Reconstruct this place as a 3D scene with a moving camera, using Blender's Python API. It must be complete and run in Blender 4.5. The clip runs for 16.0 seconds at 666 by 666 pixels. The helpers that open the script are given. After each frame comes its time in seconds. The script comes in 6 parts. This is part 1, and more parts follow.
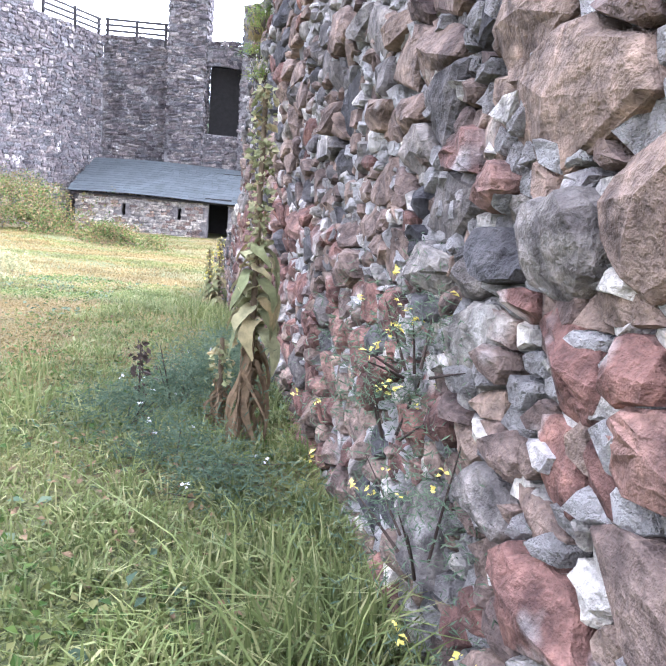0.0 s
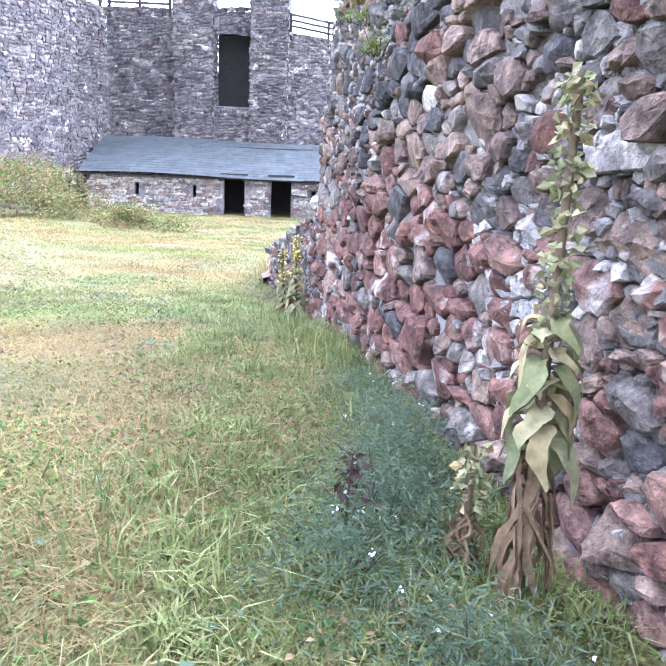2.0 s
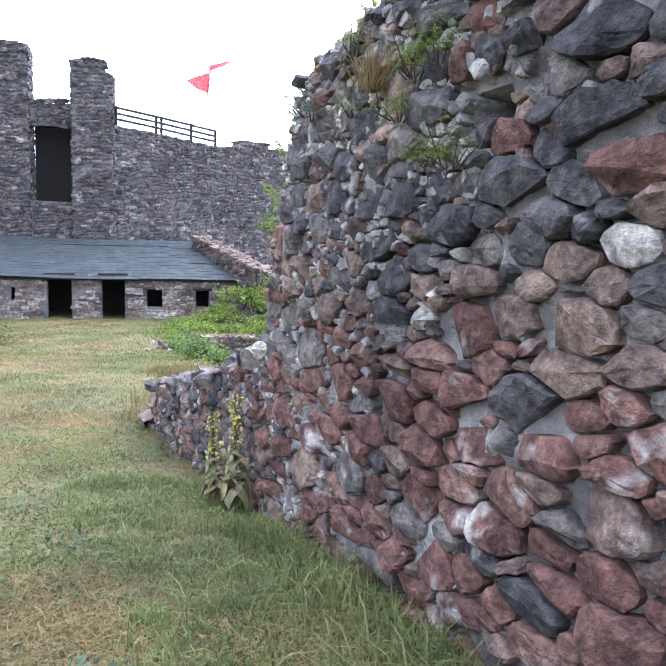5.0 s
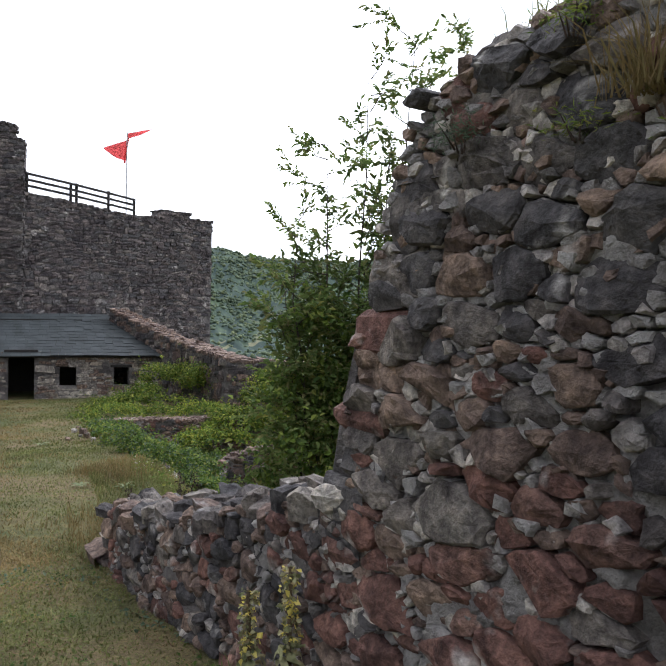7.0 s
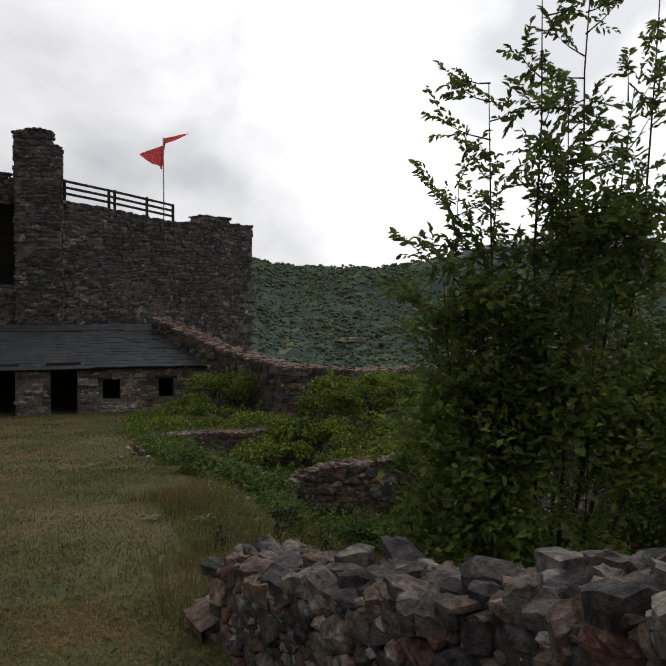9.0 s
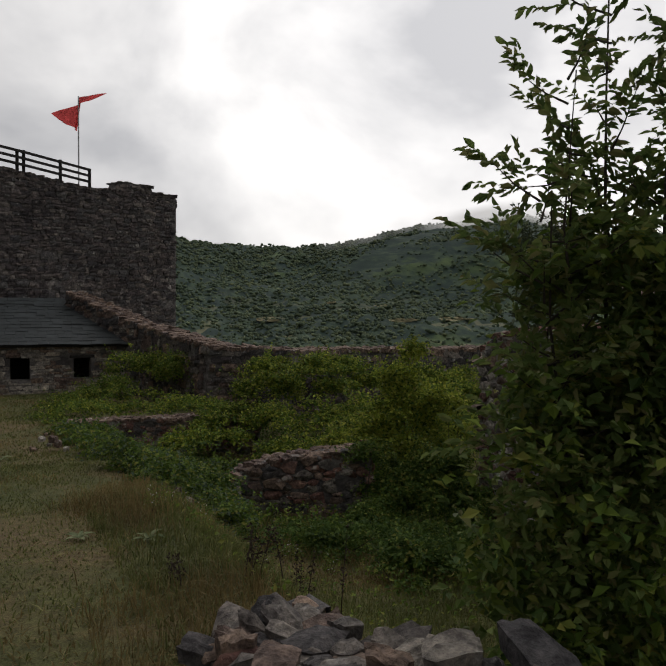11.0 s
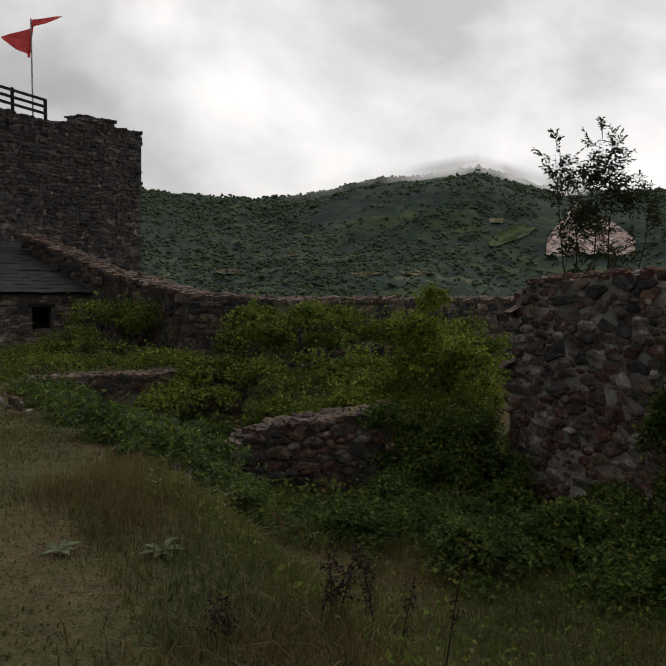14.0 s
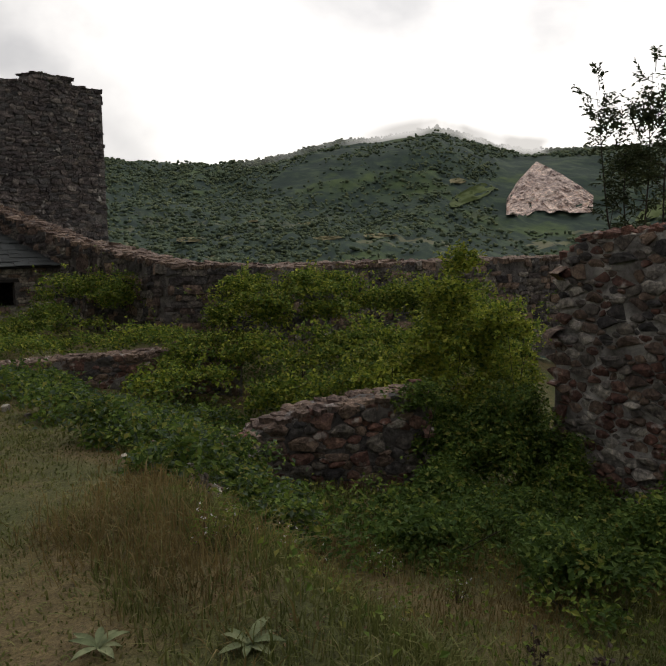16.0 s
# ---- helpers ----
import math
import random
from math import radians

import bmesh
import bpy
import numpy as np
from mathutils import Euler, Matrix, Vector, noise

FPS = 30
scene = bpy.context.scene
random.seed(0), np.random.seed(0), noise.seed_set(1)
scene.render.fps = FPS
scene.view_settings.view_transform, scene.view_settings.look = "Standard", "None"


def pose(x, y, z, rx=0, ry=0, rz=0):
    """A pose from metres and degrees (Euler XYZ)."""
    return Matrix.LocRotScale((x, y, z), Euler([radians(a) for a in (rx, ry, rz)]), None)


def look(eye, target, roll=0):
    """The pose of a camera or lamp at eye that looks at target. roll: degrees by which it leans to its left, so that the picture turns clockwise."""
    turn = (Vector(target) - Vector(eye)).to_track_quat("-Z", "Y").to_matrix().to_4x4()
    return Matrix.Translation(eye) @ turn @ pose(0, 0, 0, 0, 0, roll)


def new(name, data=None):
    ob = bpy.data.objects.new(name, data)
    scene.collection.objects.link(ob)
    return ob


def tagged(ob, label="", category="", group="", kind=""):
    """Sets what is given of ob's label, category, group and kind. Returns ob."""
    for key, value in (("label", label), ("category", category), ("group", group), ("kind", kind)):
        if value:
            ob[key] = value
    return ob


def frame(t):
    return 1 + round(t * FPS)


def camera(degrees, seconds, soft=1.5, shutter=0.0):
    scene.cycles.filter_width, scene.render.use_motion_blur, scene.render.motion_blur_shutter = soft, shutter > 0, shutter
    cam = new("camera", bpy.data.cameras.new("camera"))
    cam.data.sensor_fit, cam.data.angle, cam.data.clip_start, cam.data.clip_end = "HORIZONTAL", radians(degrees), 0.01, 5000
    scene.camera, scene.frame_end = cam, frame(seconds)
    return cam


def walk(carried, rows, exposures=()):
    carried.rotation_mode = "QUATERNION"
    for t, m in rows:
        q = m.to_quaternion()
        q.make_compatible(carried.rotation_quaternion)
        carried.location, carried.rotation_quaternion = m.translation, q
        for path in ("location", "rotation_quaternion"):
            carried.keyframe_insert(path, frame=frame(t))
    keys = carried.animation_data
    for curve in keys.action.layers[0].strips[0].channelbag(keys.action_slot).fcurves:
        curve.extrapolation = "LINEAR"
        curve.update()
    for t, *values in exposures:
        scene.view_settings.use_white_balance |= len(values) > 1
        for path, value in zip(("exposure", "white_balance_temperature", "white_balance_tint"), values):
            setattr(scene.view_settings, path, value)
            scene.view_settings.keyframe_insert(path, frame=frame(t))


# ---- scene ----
cam = camera(49.4, 16.0)
PATH = [
    (0, (2.7, -13.668, 3.583), (2.748, -11.714, 3.163), 5.2),
    (0.5, (2.514, -13.405, 3.585), (2.538, -11.469, 3.087), 1.7),
    (1, (2.302, -13.15, 3.605), (2.33, -11.207, 3.131), 4.7),
    (1.5, (2.084, -12.935, 3.68), (2.101, -11.006, 3.152), 6.0),
    (2, (1.893, -12.674, 3.706), (1.921, -10.741, 3.195), 2.6),
    (2.5, (1.714, -12.442, 3.798), (1.7, -10.479, 3.417), 2.1),
    (3, (1.555, -12.174, 3.879), (1.663, -10.212, 3.505), 2.2),
    (3.2, (1.502, -12.065, 3.887), (1.632, -10.099, 3.542), 2.1),
    (5.3, (0.958, -10.503, 3.953), (1.562, -8.609, 3.743), 4.2),
    (5.5, (0.902, -10.336, 3.97), (1.595, -8.464, 3.844), 6.8),
    (6, (0.815, -9.864, 3.949), (1.518, -7.995, 3.833), 6.0),
    (6.5, (0.713, -9.39, 3.978), (1.343, -7.499, 3.818), 2.0),
    (7, (0.606, -8.979, 4.007), (1.335, -7.118, 3.941), 1.4),
    (7.5, (0.59, -8.516, 3.945), (1.425, -6.7, 3.871), 3.7),
    (8, (0.519, -8.078, 3.954), (1.316, -6.244, 3.902), 3.7),
    (8.5, (0.384, -7.642, 3.912), (1.122, -5.788, 3.781), 0.4),
    (9, (0.256, -7.19, 3.89), (0.909, -5.301, 3.84), -0.1),
    (9.2, (0.195, -7.032, 3.875), (0.843, -5.141, 3.822), 1.3),
    (11.3, (0.293, -5.144, 3.736), (1.162, -3.346, 3.63), 0.6),
    (11.5, (0.326, -5.016, 3.725), (1.147, -3.193, 3.665), -0.1),
    (12, (0.285, -4.656, 3.7), (1.034, -2.803, 3.618), 2.5),
    (12.5, (0.245, -4.285, 3.661), (1.039, -2.452, 3.568), 2.2),
    (13, (0.234, -3.911, 3.632), (0.915, -2.033, 3.539), 0.7),
    (13.5, (0.309, -3.586, 3.579), (1.09, -1.749, 3.467), 2.3),
    (14, (0.351, -3.189, 3.486), (1.307, -1.448, 3.256), 1.4),
    (14.5, (0.488, -2.768, 3.43), (1.607, -1.146, 3.091), 2.2),
    (15, (0.457, -2.351, 3.411), (1.699, -0.817, 3.088), 2.5),
    (15.5, (0.375, -1.841, 3.368), (1.522, -0.238, 3.029), 3.6),
    (16, (0.345, -1.364, 3.377), (1.383, 0.315, 3.053), -0.1),
]
walk(cam, [(t, look(eye, target, roll)) for t, eye, target, roll in PATH],
     exposures=[(0.0, 2.85, 5400, 20), (2.0, 3.0, 5150, 21), (3.0, 2.35, 5150, 20), (5.5, 1.8, 5350, 16), (7.0, 0.45, 6000, 13), (8.5, -0.85, 6500, 11), (9.2, -1.1, 6600, 11), (11.5, -1.45, 6700, 11), (12.5, -1.8, 6700, 11), (14.0, -1.5, 6700, 11), (16.0, -1.0, 6900, 11)])

# ---- world and sun: thick bright cloud, brighter over the valley where the sun hides ----
world = bpy.data.worlds.new("overcast_sky")
scene.world = world
world.use_nodes = True
wn, wl = world.node_tree.nodes, world.node_tree.links
wn.clear()
SUN_EL, SUN_AZ = 30.0, 55.0          # degrees; azimuth from +y towards +x
w_out = wn.new("ShaderNodeOutputWorld")
w_bg = wn.new("ShaderNodeBackground")
w_bg.inputs["Strength"].default_value = 1.0
w_sky = wn.new("ShaderNodeTexSky")
w_sky.sky_type = "NISHITA"
w_sky.sun_disc = False
w_sky.sun_elevation, w_sky.sun_rotation = radians(SUN_EL), radians(SUN_AZ)
w_scale = wn.new("ShaderNodeVectorMath")
w_scale.operation = "SCALE"
w_scale.inputs["Scale"].default_value = 0.1
wl.new(w_sky.outputs[0], w_scale.inputs[0])
w_co = wn.new("ShaderNodeTexCoord")
w_map = wn.new("ShaderNodeMapping")
w_map.inputs["Scale"].default_value = (1.0, 1.0, 1.5)
wl.new(w_co.outputs["Generated"], w_map.inputs[0])
w_n1 = wn.new("ShaderNodeTexNoise")
w_n1.inputs["Scale"].default_value, w_n1.inputs["Detail"].default_value = 2.4, 6.0
w_n1.inputs["Roughness"].default_value, w_n1.inputs["Distortion"].default_value = 0.5, 0.25
wl.new(w_map.outputs[0], w_n1.inputs["Vector"])
w_ramp = wn.new("ShaderNodeValToRGB")
w_ramp.color_ramp.elements[0].position, w_ramp.color_ramp.elements[0].color = 0.36, (0.66, 0.675, 0.71, 1)
w_ramp.color_ramp.elements[1].position, w_ramp.color_ramp.elements[1].color = 0.62, (1.4, 1.4, 1.4, 1)
wl.new(w_n1.outputs["Fac"], w_ramp.inputs[0])
w_dot = wn.new("ShaderNodeVectorMath")
w_dot.operation = "DOT_PRODUCT"
w_norm = wn.new("ShaderNodeVectorMath")
w_norm.operation = "NORMALIZE"
wl.new(w_co.outputs["Generated"], w_norm.inputs[0])
wl.new(w_norm.outputs[0], w_dot.inputs[0])
_e, _a = radians(SUN_EL), radians(SUN_AZ)
w_dot.inputs[1].default_value = (math.sin(_a) * math.cos(_e), math.cos(_a) * math.cos(_e), math.sin(_e))
w_glow = wn.new("ShaderNodeMapRange")
w_glow.inputs["From Min"].default_value, w_glow.inputs["From Max"].default_value = 0.1, 1.0
w_glow.inputs["To Min"].default_value, w_glow.inputs["To Max"].default_value = 0.7, 2.7
wl.new(w_dot.outputs["Value"], w_glow.inputs["Value"])
w_mul = wn.new("ShaderNodeVectorMath")
w_mul.operation = "SCALE"
wl.new(w_ramp.outputs[0], w_mul.inputs[0])
wl.new(w_glow.outputs[0], w_mul.inputs["Scale"])
w_mix = wn.new("ShaderNodeMix")
w_mix.data_type = "RGBA"
w_mix.inputs["Factor"].default_value = 0.93
wl.new(w_scale.outputs[0], w_mix.inputs["A"])
wl.new(w_mul.outputs[0], w_mix.inputs["B"])
wl.new(w_mix.outputs["Result"], w_bg.inputs["Color"])
wl.new(w_bg.outputs[0], w_out.inputs[0])

sun_data = bpy.data.lights.new("sun", "SUN")
sun_data.energy, sun_data.angle, sun_data.color = 0.5, radians(30), (1.0, 0.97, 0.92)
sun = new("sun", sun_data)
sun.matrix_world = look((60 * math.sin(_a), 60 * math.cos(_a), 60 * math.tan(_e)), (0, 0, 0))


# ---- materials ----
def shader(name, rough=0.9):
    m = bpy.data.materials.new(name)
    m.use_nodes = True
    nt = m.node_tree
    bsdf = nt.nodes["Principled BSDF"]
    bsdf.inputs["Roughness"].default_value = rough
    bsdf.inputs["Specular IOR Level"].default_value = 0.25
    return m, nt, bsdf


def node(nt, kind, **values):
    n = nt.nodes.new(kind)
    for key, value in values.items():
        n.inputs[key.replace("_", " ")].default_value = value
    return n


def noise_node(nt, co, scale, detail=4.0, rough=0.55, distort=0.0):
    n = node(nt, "ShaderNodeTexNoise", Scale=scale, Detail=detail, Roughness=rough, Distortion=distort)
    nt.links.new(co, n.inputs["Vector"])
    return n.outputs["Fac"]


def ramp(nt, fac, *stops):
    n = nt.nodes.new("ShaderNodeValToRGB")
    els = n.color_ramp.elements
    while len(els) < len(stops):
        els.new(0.5)
    for el, (p, c) in zip(els, stops):
        el.position = p
        el.color = (*c, 1) if len(c) == 3 else c
    nt.links.new(fac, n.inputs[0])
    return n.outputs[0]


def blend(nt, fac, a, b, mode="MIX"):
    n = nt.nodes.new("ShaderNodeMix")
    n.data_type, n.blend_type = "RGBA", mode
    for sock, v in (("Factor", fac), ("A", a), ("B", b)):
        target = [s for s in n.inputs if s.name == sock and (sock == "Factor" and s.type == "VALUE" or s.type == "RGBA")][0]
        if isinstance(v, (int, float)):
            target.default_value = v
        elif isinstance(v, tuple):
            target.default_value = (*v, 1)
        else:
            nt.links.new(v, target)
    return n.outputs["Result"] if n.data_type != "RGBA" else [o for o in n.outputs if o.type == "RGBA"][0]


def arith(nt, op, a, b):
    n = nt.nodes.new("ShaderNodeMath")
    n.operation = op
    for i, v in enumerate((a, b)):
        if isinstance(v, (int, float)):
            n.inputs[i].default_value = v
        else:
            nt.links.new(v, n.inputs[i])
    return n.outputs[0]


def chance(nt):
    """One random number for each loose object or joined piece."""
    o = nt.nodes.new("ShaderNodeObjectInfo")
    g = nt.nodes.new("ShaderNodeNewGeometry")
    return arith(nt, "FRACT", arith(nt, "ADD", o.outputs["Random"], g.outputs["Random Per Island"]), 0)


def place(nt):
    return nt.nodes.new("ShaderNodeNewGeometry").outputs["Position"]


def bumped(nt, bsdf, height, strength=0.5, distance=0.02):
    b = node(nt, "ShaderNodeBump", Strength=strength, Distance=distance)
    nt.links.new(height, b.inputs["Height"])
    nt.links.new(b.outputs[0], bsdf.inputs["Normal"])


def stone_material(name, colours, spots=(0.55, 0.53, 0.5), spot=0.62, grain=14.0):
    """Rubble stone: each piece takes its own tone, with grain, stains and pale lichen."""
    m, nt, bsdf = shader(name, 0.92)
    r, co = chance(nt), place(nt)
    step = 1.0 / max(1, len(colours) - 1)
    base = ramp(nt, r, *[(i * step, c) for i, c in enumerate(colours)])
    n1 = noise_node(nt, co, grain, 6, 0.65)
    n2 = noise_node(nt, co, grain * 0.28, 3, 0.6)
    n3 = noise_node(nt, co, grain * 3.5, 3, 0.7)
    c = blend(nt, 1.0, base, ramp(nt, n1, (0.3, (0.38, 0.37, 0.39)), (0.5, (0.95, 0.95, 0.95)), (0.72, (1.75, 1.7, 1.65))), "MULTIPLY")
    c = blend(nt, ramp(nt, n2, (spot, (0, 0, 0)), (spot + 0.1, (0.6, 0.6, 0.6))), c, spots)
    c = blend(nt, 0.85, c, ramp(nt, n3, (0.3, (0.68, 0.68, 0.68)), (0.7, (1.28, 1.28, 1.28))), "MULTIPLY")
    n5 = noise_node(nt, co, grain * 0.45, 5, 0.7, 0.8)
    c = blend(nt, 0.9, c, ramp(nt, n5, (0.34, (0.42, 0.4, 0.42)), (0.5, (1.0, 1.0, 1.0)), (0.66, (1.35, 1.33, 1.28))), "MULTIPLY")
    n4 = noise_node(nt, co, grain * 0.07, 4, 0.6, 0.6)
    c = blend(nt, 0.8, c, ramp(nt, n4, (0.32, (0.6, 0.58, 0.6)), (0.68, (1.35, 1.33, 1.28))), "MULTIPLY")
    nt.links.new(c, bsdf.inputs["Base Color"])
    bumped(nt, bsdf, arith(nt, "ADD", n1, arith(nt, "MULTIPLY", n3, 0.4)), 0.9, 0.5 / grain)
    return m


STONE_RED = stone_material("red_sandstone", [(0.12, 0.068, 0.058), (0.18, 0.098, 0.08), (0.145, 0.08, 0.068), (0.215, 0.135, 0.11)], spot=0.58)
STONE_BROWN = stone_material("brown_stone", [(0.17, 0.125, 0.1), (0.24, 0.178, 0.142), (0.135, 0.1, 0.088), (0.2, 0.148, 0.122)])
STONE_GREY = stone_material("grey_stone", [(0.135, 0.12, 0.11), (0.195, 0.175, 0.158), (0.105, 0.096, 0.093), (0.23, 0.21, 0.185)])
STONE_DARK = stone_material("dark_stone", [(0.062, 0.06, 0.064), (0.1, 0.095, 0.096), (0.078, 0.073, 0.075)], spot=0.63)
STONE_PALE = stone_material("pale_stone", [(0.36, 0.34, 0.31), (0.45, 0.42, 0.38), (0.3, 0.28, 0.27)])
KEEP_A = stone_material("keep_stone", [(0.085, 0.074, 0.076), (0.125, 0.107, 0.104), (0.055, 0.05, 0.055), (0.18, 0.16, 0.148), (0.1, 0.084, 0.082), (0.066, 0.058, 0.061)], grain=5.0)
SHED_STONE = stone_material("shed_stone", [(0.26, 0.24, 0.22), (0.36, 0.33, 0.29), (0.2, 0.185, 0.17), (0.3, 0.26, 0.22)], grain=7.0)


def mortar_material(name, pale, dark, grain=9.0):
    m, nt, bsdf = shader(name, 0.95)
    co = place(nt)
    n1, n2 = noise_node(nt, co, grain, 8, 0.7), noise_node(nt, co, grain * 0.2, 3, 0.5)
    n3 = noise_node(nt, co, grain * 5, 4, 0.7)
    c = blend(nt, ramp(nt, n2, (0.38, (0, 0, 0)), (0.62, (1, 1, 1))), ramp(nt, n1, (0.3, dark), (0.7, pale)), ramp(nt, n1, (0.35, tuple(0.5 * v for v in dark)), (0.65, dark)))
    nt.links.new(c, bsdf.inputs["Base Color"])
    bumped(nt, bsdf, arith(nt, "ADD", n1, arith(nt, "MULTIPLY", n3, 0.7)), 1.0, 0.07)
    return m


MORTAR = mortar_material("lime_mortar", (0.74, 0.71, 0.68), (0.3, 0.275, 0.262))
MORTAR_DARK = mortar_material("weathered_mortar", (0.3, 0.275, 0.26), (0.11, 0.1, 0.1), 6.0)


def ground_material():
    m, nt, bsdf = shader("meadow_ground", 1.0)
    co = place(nt)
    n1, n2, n3 = noise_node(nt, co, 0.55, 5, 0.6, 0.4), noise_node(nt, co, 7.0, 6, 0.7), noise_node(nt, co, 45.0, 4, 0.7)
    c = ramp(nt, n1, (0.34, (0.07, 0.082, 0.03)), (0.48, (0.1, 0.098, 0.04)), (0.58, (0.135, 0.105, 0.05)), (0.72, (0.16, 0.118, 0.07)))
    c = blend(nt, 1.0, c, ramp(nt, n2, (0.25, (0.5, 0.5, 0.5)), (0.5, (1, 1, 1)), (0.75, (1.4, 1.4, 1.35))), "MULTIPLY")
    c = blend(nt, 1.0, c, ramp(nt, n3, (0.3, (0.55, 0.55, 0.55)), (0.7, (1.35, 1.35, 1.3))), "MULTIPLY")
    # forest and fields far below; the forest's blue-green cast paints in distance haze
    sep = nt.nodes.new("ShaderNodeSeparateXYZ")
    nt.links.new(co, sep.inputs[0])
    far = nt.nodes.new("ShaderNodeVectorMath")
    far.operation = "LENGTH"
    nt.links.new(co, far.inputs[0])
    turn = nt.nodes.new("ShaderNodeMapping")
    turn.inputs["Rotation"].default_value = (0, 0, radians(35))
    turn.inputs["Scale"].default_value = (1.0, 0.3, 1.0)
    nt.links.new(co, turn.inputs[0])
    f1, f2 = noise_node(nt, co, 0.012, 6, 0.6), noise_node(nt, turn.outputs[0], 0.09, 9, 0.7)
    forest = ramp(nt, f2, (0.4, (0.022, 0.04, 0.036)), (0.5, (0.032, 0.054, 0.042)), (0.6, (0.06, 0.09, 0.055)))
    forest = blend(nt, ramp(nt, f1, (0.56, (0, 0, 0)), (0.64, (0.75, 0.75, 0.75))), forest, ramp(nt, f2, (0.35, (0.05, 0.085, 0.035)), (0.62, (0.1, 0.14, 0.05))))
    fields = noise_node(nt, co, 0.022, 4, 0.55, 0.8)
    low = nt.nodes.new("ShaderNodeMapRange")
    for k, v in (("From Min", -40.0), ("From Max", 8.0), ("To Min", 1.0), ("To Max", 0.0)):
        low.inputs[k].default_value = v
    nt.links.new(sep.outputs[2], low.inputs["Value"])
    fm = arith(nt, "MULTIPLY", ramp(nt, fields, (0.6, (0, 0, 0)), (0.625, (0.85, 0.85, 0.85))), low.outputs[0])
    forest = blend(nt, fm, forest, (0.26, 0.24, 0.14))
    mr = nt.nodes.new("ShaderNodeMapRange")
    for k, v in (("From Min", 45.0), ("From Max", 75.0)):
        mr.inputs[k].default_value = v
    nt.links.new(far.outputs["Value"], mr.inputs["Value"])
    c = blend(nt, mr.outputs[0], c, forest)
    nt.links.new(c, bsdf.inputs["Base Color"])
    bumped(nt, bsdf, arith(nt, "ADD", n2, arith(nt, "MULTIPLY", n3, 0.5)), 0.8, 0.04)
    return m


def plain_material(name, colour, rough=0.9, grain=20.0, spread=0.35, translucent=0.0):
    """A surface of one kind, each piece a little lighter or darker, with fine grain."""
    m, nt, bsdf = shader(name, rough)
    co, r = place(nt), chance(nt)
    n1, n2 = noise_node(nt, co, grain, 5, 0.65), noise_node(nt, co, grain * 0.15, 2, 0.5)
    c = blend(nt, 1.0, colour, ramp(nt, r, (0.0, (1 - spread,) * 3), (1.0, (1 + spread,) * 3)), "MULTIPLY")
    c = blend(nt, 1.0, c, ramp(nt, n1, (0.25, (0.65, 0.65, 0.65)), (0.75, (1.35, 1.35, 1.35))), "MULTIPLY")
    c = blend(nt, 0.6, c, ramp(nt, n2, (0.3, (0.7, 0.7, 0.7)), (0.7, (1.25, 1.25, 1.25))), "MULTIPLY")
    nt.links.new(c, bsdf.inputs["Base Color"])
    bumped(nt, bsdf, n1, 0.4, 0.01)
    if translucent:
        tr = nt.nodes.new("ShaderNodeBsdfTranslucent")
        nt.links.new(c, tr.inputs["Color"])
        mx = nt.nodes.new("ShaderNodeMixShader")
        mx.inputs[0].default_value = translucent
        nt.links.new(bsdf.outputs[0], mx.inputs[1])
        nt.links.new(tr.outputs[0], mx.inputs[2])
        nt.links.new(mx.outputs[0], nt.nodes["Material Output"].inputs["Surface"])
    return m


GROUND = ground_material()
SLATE = plain_material("roof_slate", (0.04, 0.046, 0.048), 0.62, 1.6, 0.16)
TIMBER = plain_material("weathered_timber", (0.075, 0.065, 0.06), 0.85, 30.0, 0.2)
# real rails and lintels, and also the painted shade inside the openings
DARK_TIMBER_AND_SHADE = plain_material("dark_timber_and_shade", (0.03, 0.027, 0.026), 0.85, 30.0, 0.2)
CLOTH_RED = plain_material("red_cloth", (0.72, 0.1, 0.1), 0.8, 3.0, 0.05, 0.6)
METAL = plain_material("galvanised_pole", (0.45, 0.46, 0.47), 0.45, 20.0, 0.05)
CLIFF = stone_material("pink_cliff", [(0.6, 0.47, 0.43), (0.7, 0.58, 0.53), (0.5, 0.4, 0.37)], grain=0.25)
EARTH = plain_material("dark_earth", (0.05, 0.04, 0.03), 1.0, 15.0, 0.2)


# ---- building helpers ----
rng = np.random.default_rng(7)


def mesh_np(name, verts, faces, material, smooth=False):
    """A mesh from arrays; faces: rows of equal length."""
    verts, faces = np.asarray(verts, np.float32), np.asarray(faces, np.int32)
    me = bpy.data.meshes.new(name)
    me.vertices.add(len(verts))
    me.vertices.foreach_set("co", verts.ravel())
    n, k = faces.shape
    me.loops.add(n * k)
    me.loops.foreach_set("vertex_index", faces.ravel())
    me.polygons.add(n)
    me.polygons.foreach_set("loop_start", np.arange(0, n * k, k, dtype=np.int32))
    me.polygons.foreach_set("loop_total", np.full(n, k, np.int32))
    me.polygons.foreach_set("use_smooth", np.full(n, bool(smooth)))
    me.update(calc_edges=True)
    me.validate()
    me.materials.append(material)
    return me


def part_np(name, verts, faces, material, parent=None, label="", smooth=False):
    ob = new(name, mesh_np(name, verts, faces, material, smooth))
    if parent:
        ob.parent = parent
    return tagged(ob, label) if label else ob


def part(name, bm, material, parent=None, label="", smooth=False):
    me = bpy.data.meshes.new(name)
    bm.to_mesh(me)
    bm.free()
    me.materials.append(material)
    me.polygons.foreach_set("use_smooth", np.full(len(me.polygons), bool(smooth)))
    ob = new(name, me)
    if parent:
        ob.parent = parent
    return tagged(ob, label) if label else ob


